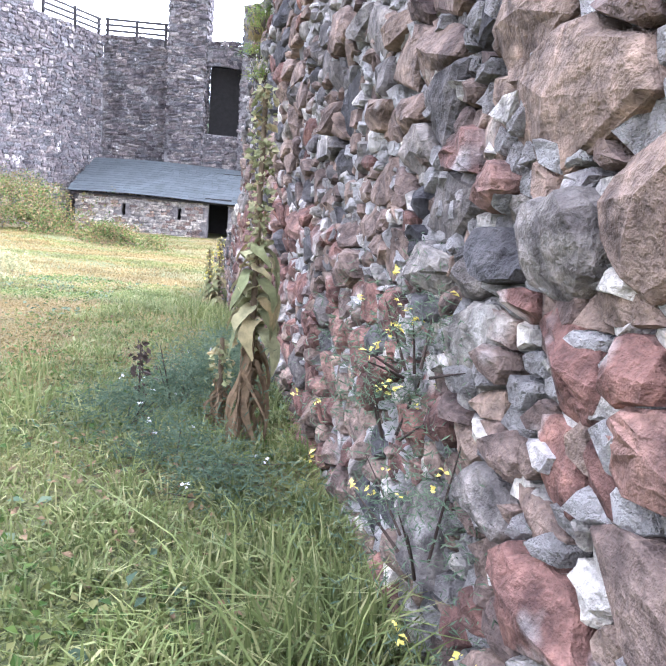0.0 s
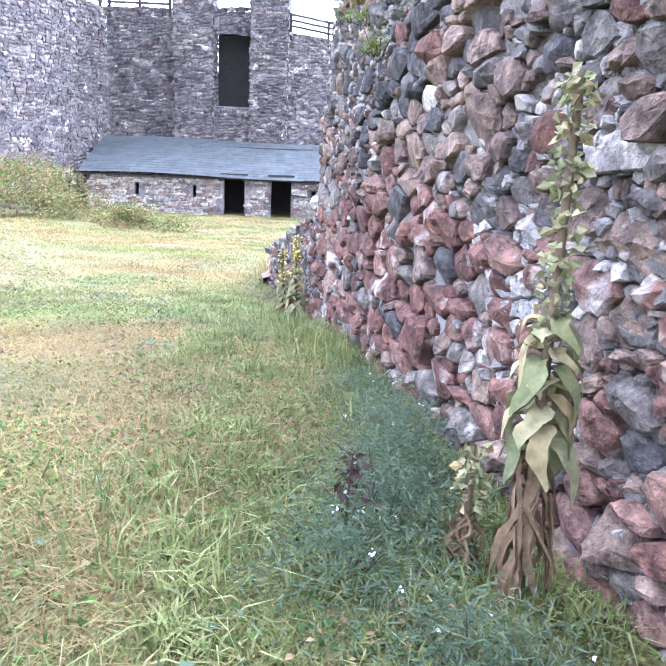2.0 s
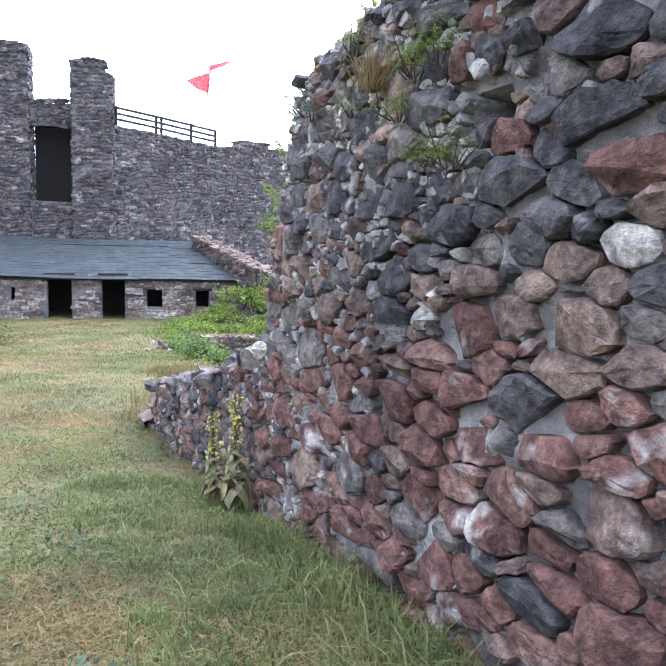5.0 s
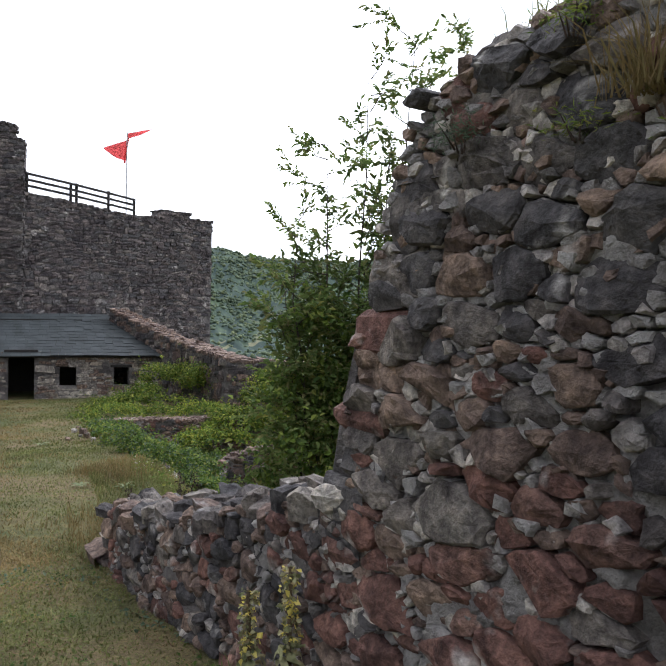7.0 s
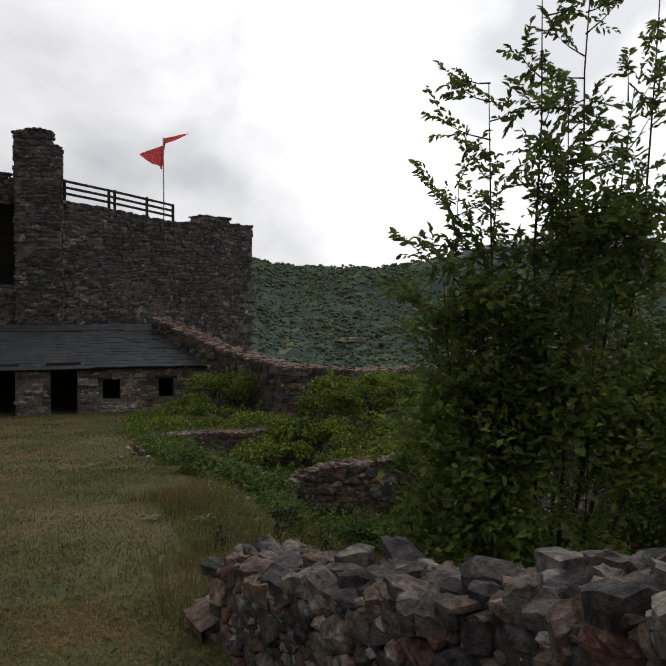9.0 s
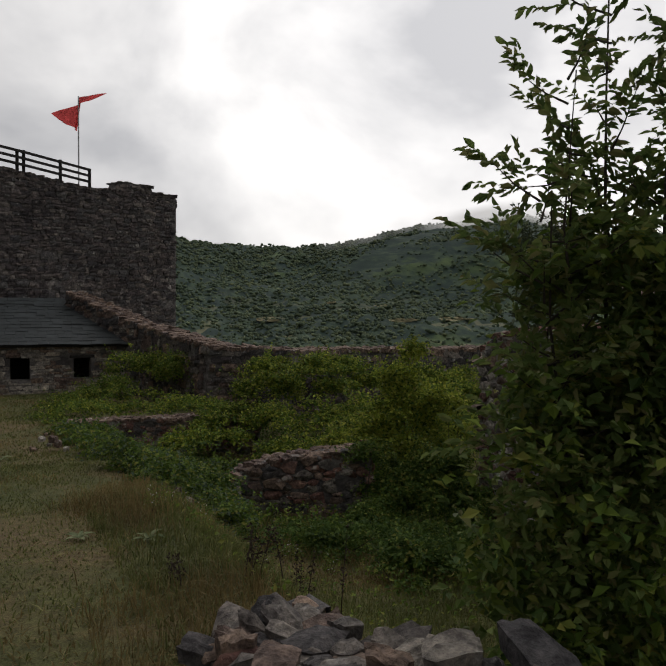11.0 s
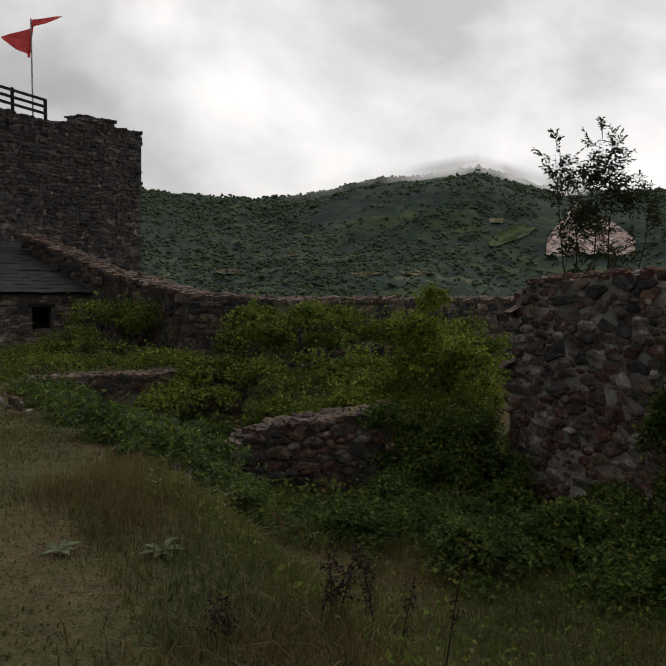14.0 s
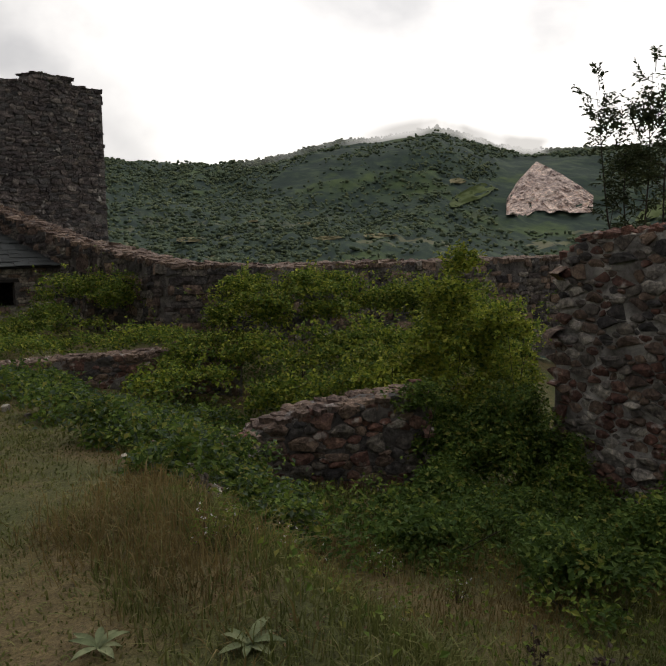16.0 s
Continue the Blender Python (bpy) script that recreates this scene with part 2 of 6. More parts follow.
def thing(name, label, category, at=(0, 0, 0), group="", kind=""):
    ob = new(name)
    ob.location = at
    ob.empty_display_size = 0.2
    bpy.context.view_layer.update()
    return tagged(ob, label, category, group, kind)


def box_bm(x0, x1, y0, y1, z0, z1, bevel=0.0, cuts=0, rough=0.0):
    bm = bmesh.new()
    bmesh.ops.create_cube(bm, size=1.0, matrix=Matrix.Translation(((x0 + x1) / 2, (y0 + y1) / 2, (z0 + z1) / 2)) @ Matrix.Diagonal((x1 - x0, y1 - y0, z1 - z0, 1)))
    if bevel:
        bmesh.ops.bevel(bm, geom=bm.edges[:], offset=bevel, segments=2, affect="EDGES")
    if cuts:
        bmesh.ops.subdivide_edges(bm, edges=bm.edges[:], cuts=cuts, use_grid_fill=True)
    if rough:
        for v in bm.verts:
            v.co += rough * noise.noise_vector(v.co * 3.1)
    return bm


def smooth01(v):
    v = np.clip(v, 0, 1)
    return v * v * (3 - 2 * v)


def fnoise(x, y, seed=0, octaves=4):
    """Cheap smooth noise on arrays: sums of turned sines."""
    r = np.random.default_rng(100 + seed)
    out = np.zeros(np.broadcast(x, y).shape)
    amp, f = 1.0, 1.0
    for _ in range(octaves):
        for _ in range(3):
            a, p, q = r.uniform(0, 2 * math.pi, 3)
            out = out + amp * np.sin(f * (x * math.cos(a) + y * math.sin(a)) + p + 0.8 * np.sin(0.7 * f * (x * math.sin(q) - y * math.cos(q)) + q)) / 3
        amp, f = amp * 0.5, f * 2.03
    return out


# ---- the lie of the land ----
WALL_DIR = np.array([-0.187, 0.982])     # along the near wall, away from the start
WALL_OUT = np.array([-0.982, -0.187])    # its face looks this way


def wall_x(y):
    return 1.87 - 0.19 * (y + 6.2)


def lawn_z(y):
    return np.interp(y, [-60, -13, -10, -8, -2, 1.2, 12, 24, 60], [3.4, 2.66, 2.54, 2.38, 1.63, 1.45, 0.42, -0.1, -0.3])


def edge_x(y):
    return np.where(y < -2.5, wall_x(y) + 0.75, np.interp(y, [-2.5, 1.5, 6, 12, 20, 30], [1.95, 2.0, 2.05, 2.1, 2.3, 3.2]))


SKYLINE_AZ = [-180, -60, -20, 8, 12.9, 14.6, 17.8, 22.4, 26.2, 28.7, 31.9, 35.2, 39.6, 41.6, 44.3, 46.4, 49.5, 54.9, 59.2, 62.4, 70, 100, 180]
SKYLINE_EL = [5, 5, 4.8, 4.7, 4.4, 3.9, 3.7, 3.55, 4.0, 4.55, 5.3, 5.5, 6.3, 5.7, 4.85, 4.6, 4.6, 4.5, 5.1, 6.1, 6.3, 5, 5]


def land_z(x, y):
    x, y = np.asarray(x, float), np.asarray(y, float)
    z = lawn_z(y)
    d = x - edge_x(y)
    fade = 1 - 0.85 * smooth01((y - 9) / 10)
    z = z - fade * (0.95 * smooth01(d / 1.4) + np.clip(0.17 * (d - 1.2), 0, 1.4))
    z = z - 0.1 * smooth01(1 - np.abs(x - wall_x(y)) / 0.9) * smooth01((-2 - y) / 1.5)
    z = z + 0.25 * smooth01((-3 - x) / 6) * smooth01((22 - y) / 10)
    z = z + 0.025 * fnoise(x * 1.7, y * 1.7, 1, 3)
    # beyond the castle the slope falls to the valley, and the far side rises to the skyline
    r = np.hypot(x, y + 2)
    az = np.degrees(np.arctan2(x, y + 2))
    out = np.maximum(np.maximum((x - 12.5) / 30, (y - 35) / 30), np.maximum((-26 - x) / 30, (-30 - y) / 30))
    z = z - 46 * smooth01(out * 0.33) - 2.5 * smooth01(out)
    el = np.interp(az, SKYLINE_AZ, SKYLINE_EL)
    crest = 3.5 + 1150 * np.tan(np.radians(el)) + 46
    rise = smooth01((r - 280) / 870) ** 1.2
    bumps = 7 * fnoise(x * 0.02, y * 0.02, 5, 5) + 34 * fnoise(x * 0.0065, y * 0.0065, 6, 3) * (1 - smooth01((r - 800) / 300))
    canopy = np.abs(fnoise(x * 0.21, y * 0.21, 7, 3)) * 5 * smooth01((r - 120) / 150)
    spur = 46 * np.exp(-((az - 60) / 11) ** 2) * smooth01((r - 130) / 130) * (1 - smooth01((r - 330) / 300))
    fall = smooth01((r - 1150) / 2200)
    z = z + rise * crest * (1 - 0.8 * fall) + smooth01((r - 90) / 200) * bumps * (0.25 + 0.75 * rise) * (1 - 0.85 * smooth01((r - 950) / 200) * smooth01((1400 - r) / 200)) + canopy + spur
    return z


def land_at(x, y):
    return float(land_z(np.array([x]), np.array([y]))[0])


def axis_steps(lo, hi, step, far, grow):
    inner = np.arange(lo, hi + step / 2, step)
    out, d = [], step
    v = hi
    while v < far:
        d *= grow
        v += d
        out.append(v)
    out2, d, v = [], step, lo
    while v > -far:
        d *= grow
        v -= d
        out2.append(v)
    return np.array(out2[::-1] + list(inner) + out)


gx, gy = axis_steps(-14, 14, 0.16, 3600, 1.03), axis_steps(-18, 27, 0.16, 3600, 1.03)
GX, GY = np.meshgrid(gx, gy)
GZ = land_z(GX, GY)
nxg, nyg = len(gx), len(gy)
gi = np.arange(nxg * nyg).reshape(nyg, nxg)
gf = np.stack([gi[:-1, :-1], gi[:-1, 1:], gi[1:, 1:], gi[1:, :-1]], -1).reshape(-1, 4)
ground = part_np("ground", np.stack([GX, GY, GZ], -1).reshape(-1, 3), gf, GROUND, smooth=True)
tagged(ground, "sloping castle meadow of mixed dry and green grass above a wooded valley", "ground", kind="structure")


# ---- masonry ----
def stone_variant(seed, n=4, flat=False):
    """Front of an irregular stone, about 1 x 1 (x along, z up), proud of y = 0 towards -y; the skirt runs back."""
    r = np.random.default_rng(seed)
    u = np.linspace(-1, 1, n + 1)
    U, V = np.meshgrid(u, u)
    p = r.uniform(4.5, 11.0)
    rr = np.maximum((np.abs(U) ** p + np.abs(V) ** p) ** (1 / p), 1e-6)
    k = np.where(np.maximum(np.abs(U), np.abs(V)) > 0, np.maximum(np.abs(U), np.abs(V)) / rr, 1)
    X, Z = 0.5 * U * k, 0.5 * V * k
    shear, taper, bend = r.uniform(-0.14, 0.14), r.uniform(-0.2, 0.2), r.uniform(-0.1, 0.1)
    X, Z = X * (1 + taper * Z) + shear * Z, Z * (1 + r.uniform(-0.2, 0.2) * X) + bend * X
    X, Z = X + r.normal(0, 0.028, X.shape), Z + r.normal(0, 0.028, X.shape)
    rim = np.maximum(np.abs(U), np.abs(V))
    Y = -0.5 + 0.22 * rim ** 5.0 + r.normal(0, 0.075, X.shape) + r.uniform(-0.16, 0.16) * U + r.uniform(-0.16, 0.16) * V
    front = np.stack([X, Y, Z], -1).reshape(-1, 3)
    idx = np.arange((n + 1) ** 2).reshape(n + 1, n + 1)
    faces = [[idx[i, j], idx[i, j + 1], idx[i + 1, j + 1], idx[i + 1, j]] for i in range(n) for j in range(n)]
    ring = list(idx[0, :]) + list(idx[1:, -1]) + list(idx[-1, -2::-1]) + list(idx[-2:0:-1, 0])
    back = front[ring] * [0.9, 0, 0.9] + [0, 0.6, 0]
    b0 = len(front)
    m = len(ring)
    faces += [[ring[(i + 1) % m], ring[i], b0 + i, b0 + (i + 1) % m] for i in range(m)]
    return np.concatenate([front, back]), np.array(faces)


VARIANTS = [stone_variant(s, 4) for s in range(20)]
FAR_VARIANTS = [stone_variant(s, 2) for s in range(60, 74)]


def pack_stones(length, z_low, z_high, wide, high, r, big=0, spread=0.5, holes=()):
    """Rubble courses on a face: rows of (s, z, width, height), with wavering courses and some large blocks."""
    rows, blocks = [], []
    for _ in range(big):
        w, h = wide * r.uniform(1.9, 3.2), high * r.uniform(1.7, 2.6)
        s, z = r.uniform(0, length), r.uniform(z_low, z_high)
        if all(abs(s - b[0]) > (w + b[2]) / 2 + 0.02 or abs(z - b[1]) > (h + b[3]) / 2 + 0.02 for b in blocks):
            blocks.append((s, z, w, h))
    z = z_low
    wave = r.uniform(0, 6.28, 3)
    while z < z_high:
        h = high * r.uniform(1 - spread * 0.6, 1 + spread)
        s = -r.uniform(0, wide)
        while s < length + wide:
            w = wide * r.uniform(1 - spread, 1 + 1.1 * spread) * (0.7 + 0.3 * h / high)
            hh = h * r.uniform(0.82, 1.08)
            c = s + w / 2
            zz = z + h / 2 + 0.35 * high * math.sin(c * 1.3 + wave[0]) + 0.2 * high * math.sin(c * 3.7 + wave[1]) + r.normal(0, 0.06 * high)
            if all(abs(c - b[0]) > (w + b[2]) * 0.45 or abs(zz - b[1]) > (hh + b[3]) * 0.45 for b in blocks) and all(abs(c - b[0]) > (w + b[2]) * 0.5 or abs(zz - b[1]) > (hh + b[3]) * 0.5 for b in holes):
                rows.append((c, zz, w, hh))
            s += w * 0.98
        z += h * 0.97
    return rows + blocks


def stone_matrix(origin, along, out, s, z, w, h, deep, tilt, yaw=0.0, lift=0.0):
    """Rows: a stone's local x, y, z in the world."""
    a = np.array([along[0], along[1], 0.0])
    o = np.array([out[0], out[1], 0.0])
    c, sn = math.cos(tilt), math.sin(tilt)
    up = np.array([0, 0, 1.0])
    ex, ez = (a * c + up * sn) * w, (up * c - a * sn) * h
    ey = -o * deep
    base = np.array([origin[0], origin[1], 0.0]) + a * s + up * z + o * lift
    return ex, ey, ez, base


def set_matrix(ob, ex, ey, ez, base):
    ob.matrix_basis = Matrix(((ex[0], ey[0], ez[0], base[0]), (ex[1], ey[1], ez[1], base[1]), (ex[2], ey[2], ez[2], base[2]), (0, 0, 0, 1)))


LATER = []   # stones to be laid one by one at the end


def lay_stones(parent, name, placed, choose, variants, deep, r, single=None, tilt=0.05, gap=0.9, lift=0.03, smooth=True):
    """placed: (origin, along, out, s, z, w, h). choose(s, z, r) gives the material. single(s, z): laid as a part of its own, up to 300."""
    stacks = {}
    count = 0
    for origin, along, out, s, z, w, h in placed:
        mat = choose(s, z, r)
        k = int(r.integers(len(variants)))
        d = deep * r.uniform(0.7, 1.3) * (0.6 + 0.4 * min(2.0, h / 0.12))
        mtx = stone_matrix(origin, along, out, s, z, w * gap, h * gap, d, r.normal(0, tilt), 0, lift + r.normal(0, lift * 0.5))
        if single and count < 300 and single(s, z):
            LATER.append((parent, name, k, mat, mtx))
            count += 1
            continue
        ex, ey, ez, base = mtx
        v, f = variants[k]
        st = stacks.setdefault(mat.name, [mat, [], [], 0])
        st[2].append(f + st[3])
        st[1].append(v[:, :1] * ex + v[:, 1:2] * ey + v[:, 2:] * ez + base)
        st[3] += len(v)
    for mat, vs, fs, _ in stacks.values():
        ob = part_np("masonry", np.concatenate(vs), np.concatenate(fs), mat, parent, "", smooth)
        tagged(ob, kind="stuff")


def voronoi_cells(length, z_low, z_high, wide, high, r):
    """Irregular close-packed cells on a face: (centre, outline) in metres along and up."""
    nu, nv = int(length / wide) + 3, int((z_high - z_low) / high) + 3
    pts = []
    for j in range(nv):
        off = r.uniform(0, 1)
        for i in range(nu):
            q = r.random()
            if q < 0.2:
                continue
            p = np.array([i + off - 1 + r.uniform(-0.36, 0.36), j - 1 + r.uniform(-0.3, 0.3) + 0.3 * math.sin(i * 0.7 + off)])
            pts.append(p)
            if q > 0.84:
                pts.append(p + r.uniform(-0.5, 0.5, 2))
    pts = np.array(pts)
    cells = []
    for p in pts:
        d = pts - p
        near = np.where((np.abs(d[:, 0]) < 2.8) & (np.abs(d[:, 1]) < 2.8))[0]
        near = near[np.argsort((d[near] ** 2).sum(1))][1:18]
        poly = [np.array(c) for c in ((-1.5, -1.3), (1.5, -1.3), (1.5, 1.3), (-1.5, 1.3))]
        for k in near:
            n = d[k]
            lim = (n @ n) / 2
            new_poly = []
            for a, b in zip(poly, poly[1:] + poly[:1]):
                da, db = a @ n - lim, b @ n - lim
                if da <= 0:
                    new_poly.append(a)
                if da * db < 0:
                    new_poly.append(a + (b - a) * da / (da - db))
            poly = new_poly
            if len(poly) < 3:
                break
        if len(poly) >= 3:
            scale = np.array([wide, high])
            out = np.array(poly) * scale
            cells.append((p * scale + [0, z_low], out - 0))
    return cells


def cell_stone(poly, r, proud, joint):
    """A broken-faced stone filling the outline: (along, back, up) about its centre; 30 to 50 triangles."""
    pts = []
    for a, b in zip(poly, np.roll(poly, -1, 0)):
        ln = np.linalg.norm(b - a)
        if ln < 0.012:
            continue
        pts.append(a)
        if ln > 0.07:
            pts.append((a + b) / 2 + r.normal(0, 0.07 * ln, 2))
    pts = np.array(pts[:11])
    if len(pts) < 3:
        return None
    c = pts.mean(0)
    size = np.abs(pts - c).max(0)
    k = np.maximum(0.55, 1 - joint / max(0.02, size.min()))
    rim = c + (pts - c) * k * r.uniform(0.9, 1.03, (len(pts), 1))
    tilt = r.normal(0, 0.28, 2)
    m = len(pts)
    face = c + (rim - c) * r.uniform(0.66, 0.9, (m, 1))
    lean = ((face - c) / np.maximum(size, 0.02)) @ tilt
    df = -proud * (1 + lean + r.normal(0, 0.13, m))
    dr = -proud * (0.45 + 0.8 * lean * 0.5 + r.normal(0, 0.12, m))
    mid = np.array([[c[0] + r.normal(0, 0.15) * size[0], -proud * r.uniform(0.9, 1.25), c[1] + r.normal(0, 0.15) * size[1]]])
    v = np.concatenate([np.stack([rim[:, 0], np.full(m, 0.16), rim[:, 1]], -1), np.stack([rim[:, 0], dr, rim[:, 1]], -1), np.stack([face[:, 0], df, face[:, 1]], -1), mid])
    f = []
    for i in range(m):
        j = (i + 1) % m
        f += [(i, j, m + j), (i, m + j, m + i), (m + i, m + j, 2 * m + j), (m + i, 2 * m + j, 2 * m + i), (2 * m + i, 2 * m + j, 3 * m)]
    return v, np.array(f)


def lay_cells(parent, origin, along, out, length, low, top, wide, high, choose, r, proud=0.05, joint=0.009, single=None, holes=(), lift=0.0, bare=None):
    """Voronoi rubble on a face; single(s, z): laid one by one, up to 300; the rest is joined by stone."""
    base = np.array(parent.location)
    ss = np.linspace(0, length, 60)
    cells = voronoi_cells(length, float(np.min(low(ss))), float(np.max(top(ss))), wide, high, r)
    a3, o3 = np.array([along[0], along[1], 0.0]), np.array([out[0], out[1], 0.0])
    up = np.array([0, 0, 1.0])
    stacks, count = {}, 0
    for (s, z), poly in cells:
        hz = np.ptp(poly[:, 1])
        hw = 0.4 * np.ptp(poly[:, 0])
        if s < 0.02 or s > length - 0.02 or z - hz * 0.3 < float(low(s)) or z + hz * 0.35 > min(float(top(s - hw)), float(top(s)), float(top(s + hw))) + 0.05:
            continue
        if any(abs(s - h[0]) < h[2] * 0.5 + hw and abs(z - h[1]) < h[3] * 0.5 + 0.42 * hz for h in holes):
            continue
        if bare is not None and bare(s, z, r):
            continue
        st = cell_stone(poly, r, proud * r.uniform(0.55, 1.5) * min(1.6, 0.6 + np.ptp(poly[:, 0]) * 2.2), joint)
        if st is None:
            continue
        v, f = st
        mat = choose(s, z, r)
        centre = np.array([origin[0], origin[1], 0.0]) + a3 * s + up * z + o3 * (lift + r.normal(0, 0.008)) - base
        if single and count < 300 and single(s, z):
            LATER.append((parent, v, f, mat, (a3, -o3, up, centre)))
            count += 1
            continue
        sk = stacks.setdefault(mat.name, [mat, [], [], 0])
        sk[2].append(f + sk[3])
        sk[1].append(v[:, :1] * a3 - v[:, 1:2] * o3 + v[:, 2:] * up + centre)
        sk[3] += len(v)
    for mat, vs, fs, _ in stacks.values():
        tagged(part_np("masonry", np.concatenate(vs), np.concatenate(fs), mat, parent), kind="stuff")


def packed_cells(length, low, top, size, r, blocks=()):
    """Stones of many sizes wedged together: (along, up), outline about it, and its width; size(s, z) gives width, height and how strictly coursed."""
    flat = 0.62
    ps = np.array([b[:2] for b in blocks], float).reshape(-1, 2)
    ws = np.array([b[2:4] for b in blocks], float).reshape(-1, 2)
    zlo, zhi = float(np.min(low(np.linspace(0, length, 60)))), float(np.max(top(np.linspace(0, length, 60))))
    area = length * (zhi - zlo)
    for factor, tries in ((2.0, 9), (1.45, 60), (1.0, 260), (0.62, 520)):
        n = int(tries * area)
        cand = np.stack([r.uniform(-0.1, length + 0.1, n), r.uniform(zlo - 0.05, zhi + 0.05, n)], -1)
        for p in cand:
            if not float(low(p[0])) - 0.1 < p[1] < float(top(p[0])) + 0.1:
                continue
            w, h, strict = size(p[0], p[1])
            if factor > 1.7 and strict > 0.5:
                continue
            k = factor * r.uniform(0.85, 1.15)
            w, h = w * k * r.uniform(0.8, 1.3), h * (k if k < 1 else k ** (0.8 - 0.5 * strict))
            if strict and r.random() < strict:
                p = np.array([p[0], (round(p[1] / h) + r.normal(0, 0.06)) * h + 0.05 * math.sin(1.7 * p[0])])
            if len(ps):
                gap = ((ps[:, 0] - p[0]) / (0.5 * (ws[:, 0] + w))) ** 2 + ((ps[:, 1] - p[1]) / (0.5 * (ws[:, 1] + h))) ** 2
                if gap.min() < 0.72:
                    continue
            ps, ws = np.concatenate([ps, [p]]), np.concatenate([ws, [[w, h]]])
    q = ps / [1, flat]
    rad = 0.25 * (ws[:, 0] + ws[:, 1] / flat)
    cells = []
    for i, p in enumerate(q):
        d = q - p
        near = np.where((np.abs(d[:, 0]) < 0.7) & (np.abs(d[:, 1]) < 0.7))[0]
        near = near[np.argsort((d[near] ** 2).sum(1))][1:20]
        a, b = 0.95 * ws[i, 0], 0.95 * ws[i, 1] / flat
        poly = [np.array(c) for c in ((-a, -b), (a, -b), (a, b), (-a, b))]
        for k in near:
            n = d[k]
            lim = (n @ n + rad[i] ** 2 - rad[k] ** 2) / 2
            kept = []
            for u, v in zip(poly, poly[1:] + poly[:1]):
                du, dv = u @ n - lim, v @ n - lim
                if du <= 0:
                    kept.append(u)
                if du * dv < 0:
                    kept.append(u + (v - u) * du / (du - dv))
            poly = kept
            if len(poly) < 3:
                break
        if len(poly) >= 3:
            cells.append((ps[i], np.array(poly) * [1, flat]))
    return cells


def hewn_stone(poly, r, proud, joint, back=0.13):
    """A stone with a broken, mostly flat face and worn corners: (along, back, up) about its outline's origin."""
    pts = []
    for a, b in zip(poly, np.roll(poly, -1, 0)):
        ln = np.linalg.norm(b - a)
        if ln < 0.015:
            continue
        c = min(0.3, 0.018 / ln + 0.08)
        pts += [a + (b - a) * c, b + (a - b) * c]
        if ln > 0.12:
            pts.insert(len(pts) - 1, (a + b) / 2)
    pts = np.array(pts[:14])
    if len(pts) < 5:
        return None
    m = len(pts)
    c = pts.mean(0)
    size = np.maximum(np.abs(pts - c).max(0), 0.012)
    if size.min() < 0.02:
        proud *= 0.6
    rim = c + (pts - c) * np.maximum(0.6, 1 - joint / size) + r.normal(0, 0.045, (m, 2)) * size
    planes = [(r.uniform(0.95, 1.3), r.normal(0, 0.5, 2)) for _ in range(5)]

    def depth(p):
        u = (p - c) / size
        return -proud * np.clip(np.min([k + u @ g for k, g in planes], 0) + r.normal(0, 0.045, len(p)), 0.25, 1.5)

    rings = [np.stack([rim[:, 0], np.full(m, back), rim[:, 1]], -1), np.stack([rim[:, 0], 0.7 * depth(rim), rim[:, 1]], -1)]
    for k in (0.9, 0.5):
        p = c + (rim - c) * (k + r.normal(0, 0.03, (m, 1)))
        rings.append(np.stack([p[:, 0], depth(p), p[:, 1]], -1))
    v = np.concatenate(rings + [np.array([[c[0], float(depth(c[None])[0]), c[1]]])])
    i = np.arange(m)
    j = (i + 1) % m
    f = []
    for k in range(3):
        f += [np.stack([k * m + i, k * m + j, (k + 1) * m + j], -1), np.stack([k * m + i, (k + 1) * m + j, (k + 1) * m + i], -1)]
    f.append(np.stack([3 * m + i, 3 * m + j, np.full(m, 4 * m)], -1))
    return v, np.concatenate(f)


def lay_packed(parent, origin, along, out, length, low, top, size, choose, r, proud=0.045, joint=0.006, single=None, holes=(), bare=None, blocks=()):
    """A face of wedged rubble; single(s, z): laid one by one, up to 300; the rest is joined by stone."""
    base = np.array(parent.location)
    a3, o3, up = np.array([along[0], along[1], 0.0]), np.array([out[0], out[1], 0.0]), np.array([0, 0, 1.0])
    stacks, count = {}, 0
    for k, ((s, z), poly) in enumerate(packed_cells(length, low, top, size, r, blocks)):
        hz, hw = np.ptp(poly[:, 1]), 0.4 * np.ptp(poly[:, 0])
        if s < 0.02 or s > length - 0.02 or z + hz * 0.35 > min(float(top(s - hw)), float(top(s)), float(top(s + hw))) + 0.05:
            continue
        if any(abs(s - h[0]) < h[2] * 0.4 + hw and abs(z - h[1]) < h[3] * 0.4 + 0.34 * hz for h in holes):
            continue
        if k >= len(blocks) and bare is not None and bare(s, z, r):
            continue
        st = hewn_stone(poly, r, proud * r.uniform(0.6, 1.45) * min(1.5, 0.7 + hw * 3.5), joint)
        if st is None:
            continue
        v, f = st
        mat = blocks[k][4] if k < len(blocks) else choose(s, z, r)
        centre = np.array([origin[0], origin[1], 0.0]) + a3 * s + up * z + o3 * r.normal(0, 0.008) - base
        if single and count < 300 and single(s, z):
            LATER.append((parent, v, f, mat, (a3, -o3, up, centre)))
            count += 1
            continue
        sk = stacks.setdefault(mat.name, [mat, [], [], 0])
        sk[2].append(f + sk[3])
        sk[1].append(v[:, :1] * a3 - v[:, 1:2] * o3 + v[:, 2:] * up + centre)
        sk[3] += len(v)
    for mat, vs, fs, _ in stacks.values():
        tagged(part_np("masonry", np.concatenate(vs), np.concatenate(fs), mat, parent), kind="stuff")


